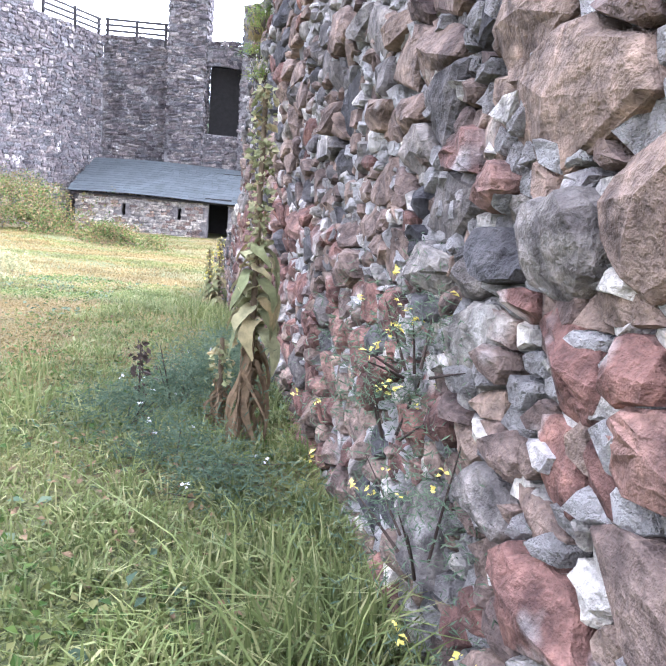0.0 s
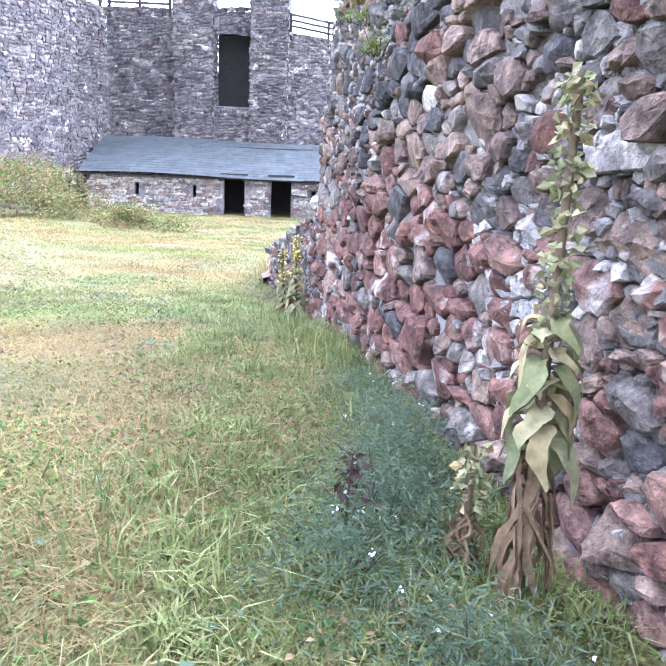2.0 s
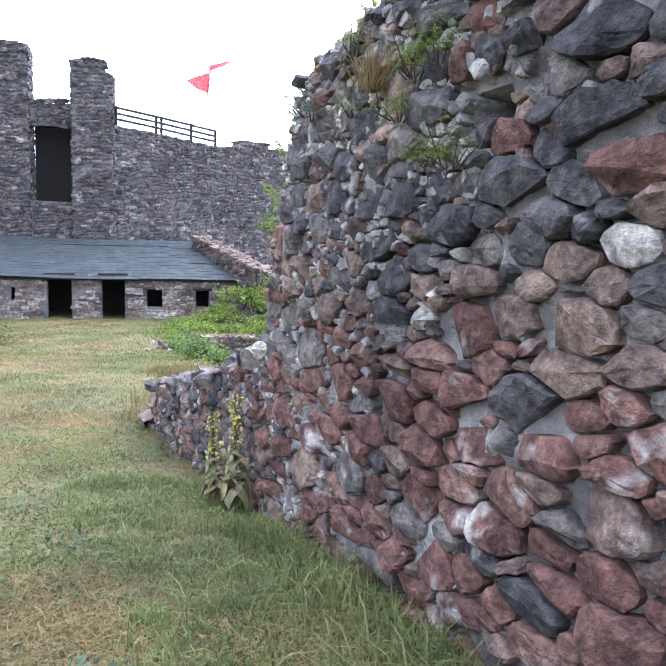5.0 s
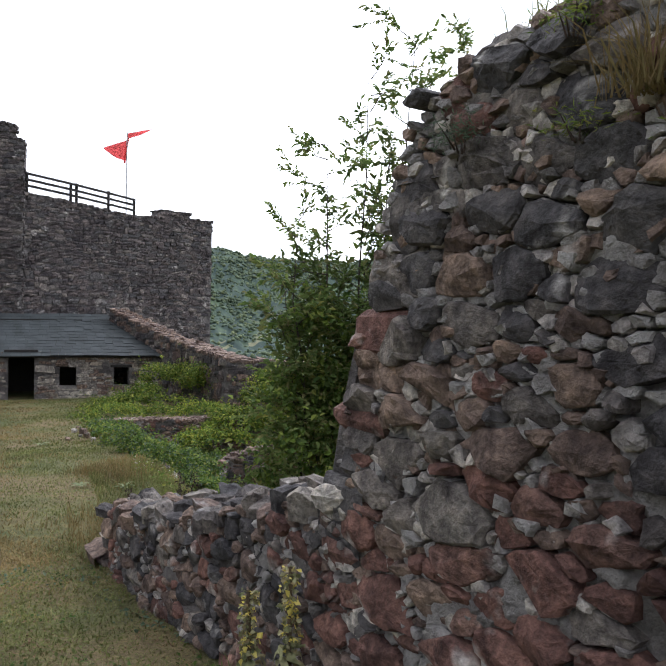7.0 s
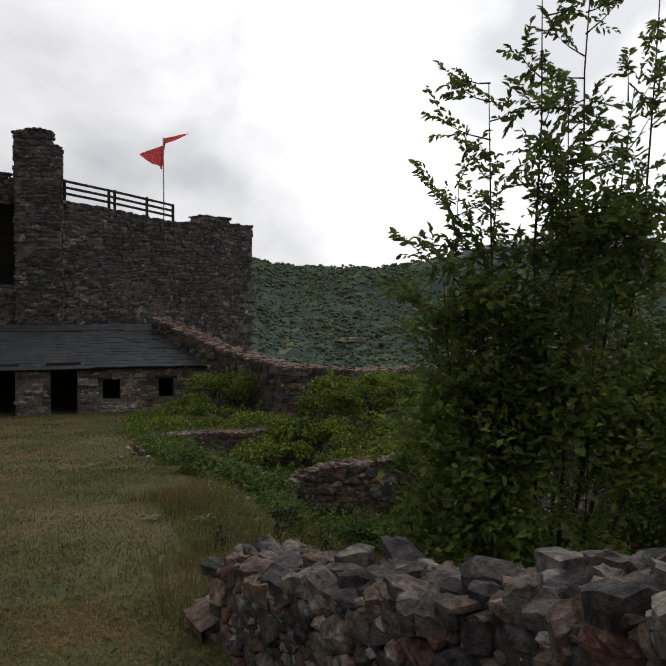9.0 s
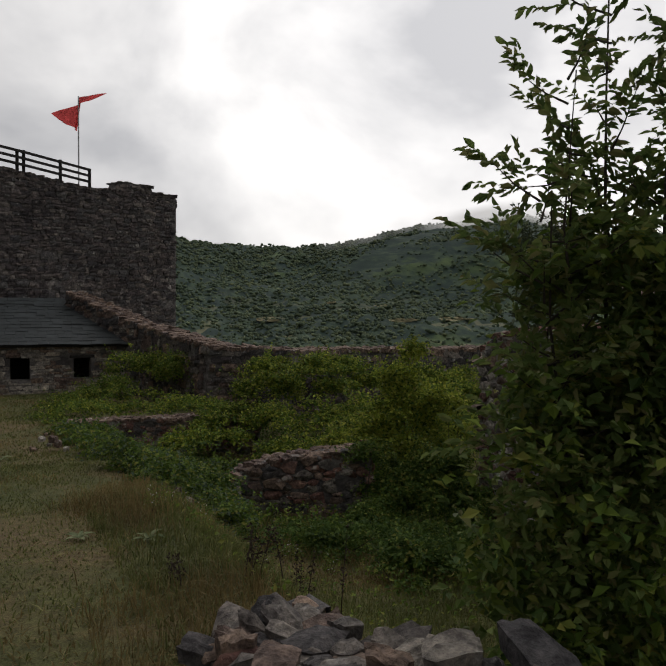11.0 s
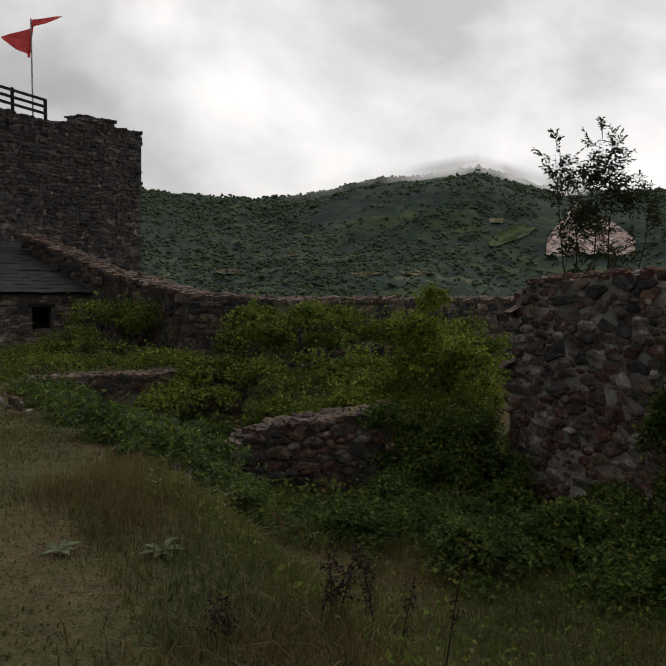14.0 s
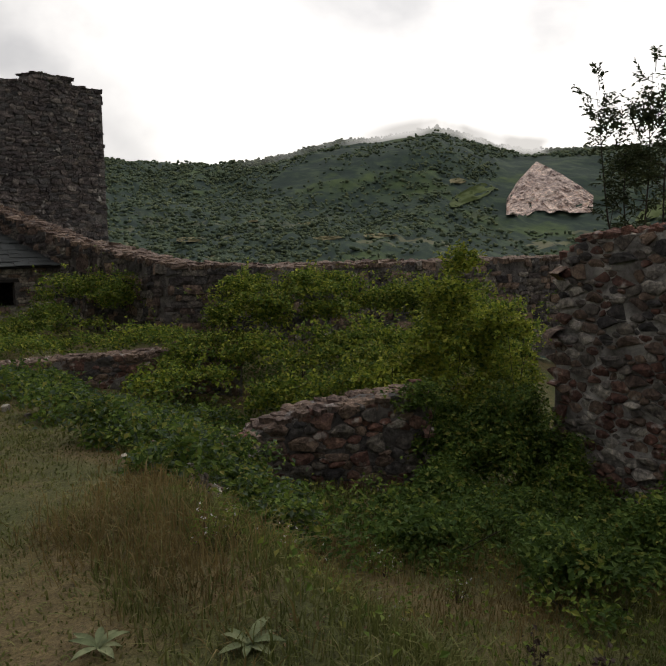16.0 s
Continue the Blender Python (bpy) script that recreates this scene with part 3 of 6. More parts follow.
def sheet(fn, nu, nv):
    """Vertices and faces of a grid of fn(u, v) with u, v from 0 to 1."""
    U, V = np.meshgrid(np.linspace(0, 1, nu), np.linspace(0, 1, nv))
    P = fn(U, V)
    idx = np.arange(nu * nv).reshape(nv, nu)
    f = np.stack([idx[:-1, :-1], idx[:-1, 1:], idx[1:, 1:], idx[1:, :-1]], -1).reshape(-1, 4)
    return P.reshape(-1, 3), f


def rubble_core(origin, along, out, length, thick, low, top, step=0.12, rough=0.03, holes=()):
    """A closed, rough wall body: low(s), top(s) give its foot and crest; origin lies on the face."""
    n = max(6, int(length / step))
    zmax = max(14, int(14 * 0.14 / step))
    girth = [("f", v) for v in np.linspace(0, 1, zmax)] + [("t", v) for v in np.linspace(0, 1, 6)[1:]] + [("b", v) for v in np.linspace(1, 0, 6)[1:]]
    s = np.linspace(0, length, n)
    lo, hi = low(s), top(s)
    P = []
    for k, v in girth:
        if k == "f":
            d, z = np.zeros(n), lo + (hi - lo) * v
        elif k == "t":
            d, z = np.full(n, -thick * v), hi + 0.04 * math.sin(v * 3.14)
        else:
            d, z = np.full(n, -thick), lo + (hi - lo) * v
        d = d + rough * fnoise(s * 9, z * 9 + 3 * d, 11, 4) + 0.5 * rough * fnoise(s * 31, z * 31, 13, 2)
        z = z + (rough * fnoise(s * 8, d * 8, 12, 3) if k == "t" else 0)
        for hs, hz, hw, hh in holes:
            if k == "f":
                d = np.where((np.abs(s - hs) < hw * 0.55) & (np.abs(z - hz) < hh * 0.55), -0.62, d)
        P.append(np.stack([origin[0] + along[0] * s + out[0] * d, origin[1] + along[1] * s + out[1] * d, z], -1))
    P = np.array(P)
    m = len(girth)
    idx = np.arange(m * n).reshape(m, n)
    f = np.stack([idx[:-1, :-1], idx[:-1, 1:], idx[1:, 1:], idx[1:, :-1]], -1).reshape(-1, 4)
    verts = P.reshape(-1, 3)
    caps_v, caps_f = [], []
    b = len(verts)
    half = zmax
    for col in (0, n - 1):
        ring = P[:, col]
        c = ring.mean(0)
        caps_v += list(ring) + [c]
        caps_f += [[b + i, b + (i + 1) % m, b + m, b + m] for i in range(m)]
        b += m + 1
    verts = np.concatenate([verts, np.array(caps_v)])
    tri = [[a, c2, d2] for a, c2, d2, _ in caps_f]
    quads = np.concatenate([f[:, [0, 1, 2]], f[:, [0, 2, 3]], np.array(tri)])
    return verts, quads


def at_wall(origin, along, s):
    return np.array(origin) + np.array(along) * s


# ---- the near wall: tall and broken off, then a low stretch to its end ----
NEAR_O = np.array([wall_x(-17.0), -17.0])      # s = 0 at the far end behind the start
NEAR_LEN = 14.85 / 0.982


def s_of(y):
    return (y + 17.0) / 0.982


NEAR_TOP_S = [s_of(v) for v in (-17, -12, -9, -7.6, -7.2, -6.75, -6.45, -6.3, -6.2, -6.1, -6.02, -5.95, -5.8, -5.1, -4.4, -3.4, -2.6, -1.9)]
NEAR_TOP_Z = [5.3, 5.25, 5.05, 5.05, 4.98, 4.9, 4.78, 4.55, 4.2, 4.0, 3.75, 3.35, 3.12, 2.92, 2.66, 2.42, 2.2, 2.17]


def near_top(s):
    return np.interp(s, NEAR_TOP_S, NEAR_TOP_Z)


def near_low(s):
    y = -17.0 + 0.982 * np.asarray(s, float)
    return np.interp(y, [-17, -11, -9, -6, -4.4, -2, -1], [2.5, 2.33, 2.3, 2.02, 1.78, 1.5, 1.4]) - 0.25


NEAR_HOLES = [(s_of(-9.55), 4.22, 0.15, 0.14), (s_of(-8.23), 4.4, 0.18, 0.13), (s_of(-12.6), 4.35, 0.3, 0.25)]
near_wall = thing("ruined_wall", "tall broken rubble wall of red and grey stones in crumbling lime mortar", "stone wall", (*NEAR_O, 2.3), kind="structure")


def rel(parent, verts):
    return np.asarray(verts) - np.array(parent.location)


r1 = np.random.default_rng(21)
cut = s_of(-6.1)
v, f = rubble_core(NEAR_O - WALL_OUT * 0.02, WALL_DIR, WALL_OUT, cut, 0.95, near_low, lambda s: near_top(s + 0.22) - 0.06, 0.045, 0.035, NEAR_HOLES)
part_np("core", rel(near_wall, v), f, MORTAR, near_wall, "pale crumbling lime mortar")
LOW_O = NEAR_O + WALL_DIR * cut
v, f = rubble_core(LOW_O, WALL_DIR, WALL_OUT, NEAR_LEN - cut, 0.62, lambda s: near_low(s + cut), lambda s: near_top(s + cut) - 0.06, 0.1, 0.03)
part_np("core", rel(near_wall, v), f, MORTAR_DARK, near_wall)

def near_choose(s, z, r):
    """Red below, dark coursed blocks above towards the break, grey and brown rubble elsewhere."""
    y = -17 + 0.982 * s
    low_part = float(smooth01((-5.4 - y) / 0.6))
    red = 0.58 * float(smooth01((3.62 - z) / 0.35)) * (0.3 + 0.7 * float(smooth01((y + 12.0) / 1.5))) * (0.3 + 0.7 * low_part) + 0.08
    q = r.random()
    if q < red:
        return STONE_RED
    dark = 0.12 + 0.55 * float(smooth01((y + 9.3) / 0.8) * smooth01((z - 3.7) / 0.3)) + 0.3 * (1 - low_part)
    q = r.random()
    if q < dark:
        return STONE_DARK
    q = r.random()
    return STONE_BROWN if q < 0.6 else STONE_GREY if q < 0.95 else STONE_PALE


def near_size(s, z):
    """Width, height and coursing of the stones, patch by patch of the wall."""
    y = -17 + 0.982 * s
    if y > -5.9:
        return 0.15, 0.115, 0.0
    if y > -9.0 and z > 4.0:
        return 0.215, 0.15, 0.75
    if y > -9.4 and z < 3.45:
        return 0.215, 0.115, 0.35
    if y < -11.1 and z > 3.75:
        return 0.25, 0.135, 0.5
    if y < -12.2:
        return 0.2, 0.13, 0.2
    return 0.15, 0.1, 0.25


def crumbled(s, z, r):
    """Patches where the facing has come away and the mortar shows."""
    fallen = s_of(-10.7) < s < s_of(-9.75) and z > 3.9 + 0.1 * math.sin(5 * s)
    return (fallen or fnoise(s * 1.9, z * 2.6, 31, 2) > 1.1) and r.random() < 0.6


# the largest blocks, by where they sit in the face
BLOCKS = [(5.06, 3.76, 0.46, 0.1, STONE_GREY), (5.24, 3.66, 0.26, 0.12, STONE_GREY), (4.95, 3.65, 0.24, 0.1, STONE_RED), (4.98, 3.54, 0.44, 0.1, STONE_GREY), (5.72, 3.45, 0.3, 0.1, STONE_BROWN),
          (7.53, 3.8, 0.42, 0.25, STONE_BROWN), (8.16, 3.26, 0.26, 0.11, STONE_RED), (9.8, 4.08, 0.3, 0.19, STONE_DARK), (9.49, 4.1, 0.29, 0.17, STONE_DARK), (9.07, 4.0, 0.3, 0.19, STONE_DARK),
          (9.56, 3.77, 0.44, 0.15, STONE_DARK), (9.56, 3.57, 0.33, 0.21, STONE_DARK), (8.99, 3.58, 0.39, 0.21, STONE_RED), (9.51, 3.2, 0.46, 0.15, STONE_RED), (9.23, 3.06, 0.31, 0.16, STONE_RED),
          (8.87, 3.17, 0.35, 0.15, STONE_RED), (9.14, 4.31, 0.38, 0.18, STONE_BROWN), (9.82, 4.45, 0.36, 0.13, STONE_DARK), (9.68, 4.27, 0.36, 0.12, STONE_DARK), (10.37, 3.13, 0.4, 0.14, STONE_RED)]
lay_packed(near_wall, NEAR_O, WALL_DIR, WALL_OUT, NEAR_LEN, near_low, near_top, near_size, near_choose, r1, single=lambda s, z: s_of(-8.0) < s < s_of(-6.0), holes=NEAR_HOLES, bare=crumbled, blocks=BLOCKS)
# lumps of mortar and small packing stones in patches
CHIP_S = s_of(-13.2)
lay_cells(near_wall, NEAR_O + WALL_DIR * CHIP_S, WALL_DIR, WALL_OUT, NEAR_LEN - CHIP_S, lambda s: near_low(s + CHIP_S) + 0.12, lambda s: near_top(s + CHIP_S) - 0.03, 0.07, 0.05,
          lambda s, z, r: [MORTAR, STONE_BROWN, MORTAR, STONE_PALE][int(r.integers(4))], r1, 0.028, 0.004, holes=[(h[0] - CHIP_S, *h[1:]) for h in NEAR_HOLES], lift=0.0,
          bare=lambda s, z, r: fnoise(s * 1.3 + 4, z * 2.0, 33, 3) < 0.1 + r.normal(0, 0.2))

# cap stones, and the broken end of the tall part
caps = []
for s in np.arange(0.2, NEAR_LEN, 0.11):
    thick = 0.95 if s < cut else 0.62
    if abs(float(near_top(s + 0.1) - near_top(s - 0.1))) > 0.16 or float(near_top(s) - near_top(s + 0.4)) > 0.25:
        continue
    for d in np.arange(0.08, thick, 0.16):
        caps.append((NEAR_O - WALL_OUT * (d + r1.normal(0, 0.03)) + WALL_DIR * (s + r1.normal(0, 0.03)), near_top(s) + r1.normal(-0.02, 0.03), r1.uniform(0.14, 0.3), r1.uniform(0.07, 0.13)))
stack_v, stack_f, base_n = {}, {}, {}
for p, z, w, h in caps:
    mat = [STONE_DARK, STONE_GREY, STONE_BROWN, STONE_GREY][int(r1.integers(4))]
    v, f = VARIANTS[int(r1.integers(20))]
    ang = r1.uniform(0, 6.28)
    q = np.stack([v[:, 0] * w * math.cos(ang) - v[:, 2] * w * 0.7 * math.sin(ang), v[:, 0] * w * math.sin(ang) + v[:, 2] * w * 0.7 * math.cos(ang), -v[:, 1] * h + v[:, 0] * r1.normal(0, 0.05)], -1)
    stack_v.setdefault(mat.name, []).append(q + [p[0], p[1], z])
    stack_f.setdefault(mat.name, []).append(f[:, ::-1] * 1 + base_n.get(mat.name, 0))
    base_n[mat.name] = base_n.get(mat.name, 0) + len(v)
for key in stack_v:
    tagged(part_np("masonry", rel(near_wall, np.concatenate(stack_v[key])), np.concatenate(stack_f[key]), bpy.data.materials[key], near_wall, "", False), kind="stuff")

# the jagged break: large blocks stepping down, and the low end
break_v, break_f, break_n = {}, {}, {}
z = 2.85
while z < 4.7:
    h = r1.uniform(0.13, 0.27)
    s_break = float(np.interp(-(z + h), [-q for q in NEAR_TOP_Z[3:]], NEAR_TOP_S[3:]))
    d = -0.03
    while d < 0.95:
        w = r1.uniform(0.2, 0.4)
        rect = np.array([(-0.5, -0.5), (0.5, -0.5), (0.5, 0.5), (-0.5, 0.5)]) * [w, h] + r1.normal(0, 0.018, (4, 2))
        st = hewn_stone(rect, r1, 0.1, 0.006, 0.3)
        mix = [STONE_RED, STONE_BROWN, STONE_RED, STONE_DARK] if z < 3.95 else [STONE_DARK, STONE_BROWN, STONE_DARK, STONE_GREY]
        mat = mix[int(r1.integers(4))]
        p = NEAR_O + WALL_DIR * (s_break + r1.uniform(-0.14, 0.0)) - WALL_OUT * (d + w / 2)
        q = st[0][:, :1] * np.array([*WALL_OUT, 0]) - st[0][:, 1:2] * np.array([*WALL_DIR, 0]) + st[0][:, 2:] * np.array([0, 0, 1.0]) + [p[0], p[1], z + h / 2]
        break_v.setdefault(mat.name, []).append(q)
        break_f.setdefault(mat.name, []).append(st[1] + break_n.get(mat.name, 0))
        break_n[mat.name] = break_n.get(mat.name, 0) + len(q)
        d += w * 0.97
    z += h * 0.96
for key in break_v:
    tagged(part_np("masonry", rel(near_wall, np.concatenate(break_v[key])), np.concatenate(break_f[key]), bpy.data.materials[key], near_wall), kind="stuff")
for s_end, thick, z0, z1 in ((NEAR_LEN - 0.03, 0.62, 1.3, 2.15),):
    o = NEAR_O + WALL_DIR * (s_end + 0.05) - WALL_OUT * thick
    lay_cells(near_wall, o, WALL_OUT, WALL_DIR, thick, lambda s, z0=z0: np.asarray(s, float) * 0 + z0, lambda s, z1=z1: np.asarray(s, float) * 0 + z1, 0.24, 0.2,
              lambda s, z, r: [STONE_RED, STONE_BROWN, STONE_DARK, STONE_GREY][int(r.integers(4))], r1, 0.13, 0.008)


def const(v):
    return lambda s: np.asarray(s, float) * 0 + v


def line(*pairs):
    xs, ys = [p[0] for p in pairs], [p[1] for p in pairs]
    return lambda s: np.interp(s, xs, ys)


# ---- a straight rubble wall of one's own choice ----
def banded(low, high, level):
    """Stones of one mix up to a level, of another above it."""
    def choose(s, z, r):
        mix = low if z + r.normal(0, 0.25) < level else high
        return mix[int(r.integers(len(mix)))]
    return choose


def plain_wall(name, label, a, b, thick, low, top, wide, high, mats, seed, core=MORTAR_DARK, variants=VARIANTS, deep=0.1, step=0.2, singles=False, ends=False, openings=(), category="stone wall", kind="structure", capped=True, parent=None, joint=0.014, uppers=None, level=0.0):
    """a, b: ends of the face, seen with a on the left; low(s), top(s) in metres of the world."""
    a, b = np.array(a, float), np.array(b, float)
    along = (b - a) / np.linalg.norm(b - a)
    out = np.array([along[1], -along[0]])
    length = float(np.linalg.norm(b - a))
    r = np.random.default_rng(seed)
    th = parent or thing(name, label, category, (a[0], a[1], 0), kind=kind)
    base = np.array(th.location)
    if not openings:
        v, f = rubble_core(a, along, out, length, thick, low, lambda s: top(s) - 0.04, step, 0.03)
        part_np("core", v - base, f, core, th)
    if variants is VARIANTS:
        pick = banded(mats, uppers or mats, level)
        lay_packed(th, a, along, out, length, low, top, lambda s, z: (wide, high, 0.3), pick, r, deep * 0.4, joint * 0.55, single=(lambda s, z: True) if singles else None)
        if ends:
            for o, al, ou, se in ((a - out * thick, out, -along, 0.0), (b, -out, along, length)):
                zt = float(top(se))
                lay_packed(th, o, al, ou, thick, low, const(zt), lambda s, z: (wide, high, 0.3), pick, r, deep * 0.5, 0.008)
    else:
        rows = pack_stones(length, float(np.min(low(np.linspace(0, length, 40)))), float(np.max(top(np.linspace(0, length, 40)))), wide, high, r, big=int(length * 0.8))
        put = []
        for s, z, w, h in rows:
            if s < w * 0.3 or s > length - w * 0.3 or z - h * 0.5 < float(low(s)) or z + h * 0.45 > float(top(s)) + 0.04:
                continue
            if any(x0 - w * 0.35 < s < x1 + w * 0.35 and z0 - h * 0.35 < z < z1 + h * 0.35 for x0, x1, z0, z1 in openings):
                continue
            put.append((a - base[:2], along, out, s, z - base[2], w, h))
        if ends:
            for o, al, ou in ((a - out * thick, out, -along), (b, -out, along)):
                for s, z, w, h in pack_stones(thick, float(low(0.0)), float(top(0.0 if al is out else length)), wide, high, r):
                    if 0 < s < thick and z + h * 0.4 < float(top(0.0 if al is out else length)):
                        put.append((o - base[:2], al, ou, s, z - base[2], w, h))
        pick = (lambda s, z: True) if singles else None
        lay_stones(th, "stone", put, lambda s, z, r2: mats[int(r2.integers(len(mats)))], variants, deep, r, single=pick, tilt=0.06, gap=0.97, lift=0.02, smooth=False)
    if capped:
        vs, fs, n0 = [], [], 0
        for s in np.arange(wide * 0.3, length, wide * 0.55):
            for d in np.arange(wide * 0.3, thick, wide * 0.75):
                p = a + along * (s + r.normal(0, 0.02)) - out * d
                v, f = variants[int(r.integers(len(variants)))]
                ang, w, h = r.uniform(0, 6.28), wide * r.uniform(0.7, 1.4), high * r.uniform(0.4, 1.0)
                q = np.stack([v[:, 0] * w * math.cos(ang) - v[:, 2] * w * 0.7 * math.sin(ang), v[:, 0] * w * math.sin(ang) + v[:, 2] * w * 0.7 * math.cos(ang), -v[:, 1] * h], -1)
                vs.append(q + [p[0] - base[0], p[1] - base[1], float(top(s)) - 0.02 + r.normal(0, 0.02) - base[2]])
                fs.append(f[:, ::-1] + n0)
                n0 += len(v)
        tagged(part_np("masonry", np.concatenate(vs), np.concatenate(fs), mats[0], th, "", False), kind="stuff")
    return th


# low wall of the sunken room, the tall wall beside it, and the curtain wall behind
plain_wall("low_wall", "low ruined wall stub of red and grey rubble beside brambles", (4.26, 7.1), (6.7, 6.35), 0.55, const(-1.2), line((0, 0.45), (0.25, 0.6), (0.9, 0.76), (2, 0.88), (3.8, 0.95)), 0.22, 0.14, [STONE_BROWN, STONE_RED, STONE_DARK, STONE_RED, STONE_GREY], 31, ends=True, singles=True)
plain_wall("tall_wall", "tall ruined wall of mortared grey and red stones with ivy at its foot", (8.95, 6.05), (8.95, -1.0), 0.8, const(-1.6), line((0, 2.75), (0.25, 3.0), (0.8, 3.1), (2, 3.25), (4, 3.4), (7, 3.2)), 0.2, 0.14, [STONE_RED, STONE_RED, STONE_BROWN, STONE_PALE, STONE_RED, STONE_BROWN, STONE_GREY], 32, uppers=[STONE_GREY, STONE_DARK, STONE_BROWN, STONE_GREY, STONE_PALE, STONE_RED, STONE_BROWN, STONE_DARK], level=1.3, core=MORTAR, ends=True, singles=True, joint=0.02)
plain_wall("terrace_wall", "low terrace wall half hidden under brambles", (2.0, 14.5), (7.0, 13.3), 0.5, const(-1.2), line((0, 0.32), (1.5, 0.4), (5, 0.44)), 0.22, 0.13, [STONE_BROWN, STONE_DARK, STONE_BROWN, STONE_RED], 33)
CURTAIN = [((3.3, 27.5), (5.6, 23.2), 3.75, 2.5), ((5.6, 23.2), (6.7, 17.5), 2.5, 2.05), ((6.7, 17.5), (9.1, 16.3), 2.05, 1.95), ((9.1, 16.3), (24.0, 15.6), 1.95, 1.85)]
for i, (a, b, za, zb) in enumerate(CURTAIN):
    ln = math.dist(a, b)
    plain_wall("curtain_wall", "crumbling curtain wall with a rubble-strewn top", a, b, 0.9, const(-1.5), line((0, za), (ln, zb)), 0.32, 0.2, [STONE_BROWN, STONE_GREY, STONE_DARK, KEEP_A], 40 + i, variants=FAR_VARIANTS)


# ---- the keep ----
def solid_wall(parent, a, b, thick, z0, z1, material, openings=(), jag=0.0, seed=0):
    """A wall slab with real openings (s0, s1, z0, z1), as boxes butted end to end."""
    a, b = np.array(a, float), np.array(b, float)
    along = (b - a) / np.linalg.norm(b - a)
    out = np.array([along[1], -along[0]])
    length = float(np.linalg.norm(b - a))
    cuts = sorted({0.0, length, *[v for o in openings for v in o[:2]]})
    base = Vector(parent.location)
    for s0, s1 in zip(cuts[:-1], cuts[1:]):
        spans, z = [], z0
        for o in sorted([o for o in openings if o[0] <= s0 + 1e-6 and o[1] >= s1 - 1e-6], key=lambda o: o[2]):
            if o[2] > z:
                spans.append((z, o[2]))
            z = o[3]
        spans.append((z, z1))
        for lo, hi in spans:
            pts = []
            for s in (s0, s1):
                for d in (0, -thick):
                    p = a + along * s + out * d
                    pts.append(p)
            bm = bmesh.new()
            vs = [bm.verts.new(Vector((*pts[k], zz)) - base) for zz in (lo, hi) for k in (0, 2, 3, 1)]
            for q in ((0, 1, 5, 4), (1, 2, 6, 5), (2, 3, 7, 6), (3, 0, 4, 7), (4, 5, 6, 7), (3, 2, 1, 0)):
                bm.faces.new([vs[k] for k in q])
            part("core", bm, material, parent)


keep = thing("castle_keep", "roofless grey stone castle keep with two tall buttress towers", "castle", (-4, 29, 0))
KEEP_MATS = [KEEP_A, KEEP_A, KEEP_A, STONE_DARK]


def keep_face(a, b, thick, z0, top, openings=(), seed=0, ends=False):
    if openings:
        solid_wall(keep, a, b, thick, z0, float(np.min(top(np.linspace(0, math.dist(a, b), 30)))) - 0.1, MORTAR_DARK, openings)
    plain_wall("", "", a, b, thick, const(z0), top, 0.36, 0.17, KEEP_MATS, seed, variants=FAR_VARIANTS, deep=0.09, openings=openings, parent=keep, ends=ends)


keep_face((-10.3, 28.8), (-6.67, 28.8), 1.2, -0.5, const(10.1), seed=51)
keep_face((-6.67, 28.45), (-4.6, 28.45), 1.7, -0.5, line((0, 12.5), (1, 12.85), (2.07, 12.75)), seed=52, ends=True)
keep_face((-4.6, 28.75), (-2.58, 28.75), 0.55, -0.5, line((0, 10.2), (0.9, 10.3), (2.02, 10.35)), openings=[(0.0, 2.02, 5.3, 8.95)], seed=53)
keep_face((-2.58, 28.45), (-0.62, 28.45), 1.7, -0.5, line((0, 12.2), (0.9, 12.4), (1.5, 12.3), (1.6, 11.7), (1.96, 11.6)), seed=54, ends=True)
keep_face((-0.62, 28.8), (9.4, 33.35), 1.2, -0.5, line((0, 9.25), (2.5, 9.05), (5.9, 8.75), (7.7, 8.85), (7.75, 9.3), (9.4, 9.25), (9.5, 8.95), (11, 8.95)), seed=55)
keep_face((9.4, 33.35), (7.0, 38.5), 1.2, -0.5, const(8.9), seed=56)
keep_face((-15.2, 14.5), (-10.3, 28.8), 1.3, -0.5, line((0, 10.0), (8, 10.2), (8.1, 11.2), (9.5, 11.3), (9.6, 10.1), (16, 10.0)), seed=57)
keep_face((-30, -6), (-15.2, 14.5), 1.3, -0.5, const(10.0), seed=58)
# solid near-black box behind the great opening; its colour stands in for shade inside
part("room", box_bm(-4.55 + 4, -2.63 + 4, 30.2 - 29, 33.5 - 29, 4.8, 9.4), DARK_TIMBER_AND_SHADE, keep)
part("lintel", box_bm(-4.75 + 4, -2.45 + 4, 28.72 - 29, 29.25 - 29, 8.95, 9.2, 0.02), DARK_TIMBER_AND_SHADE, keep, "blackened timber lintel")


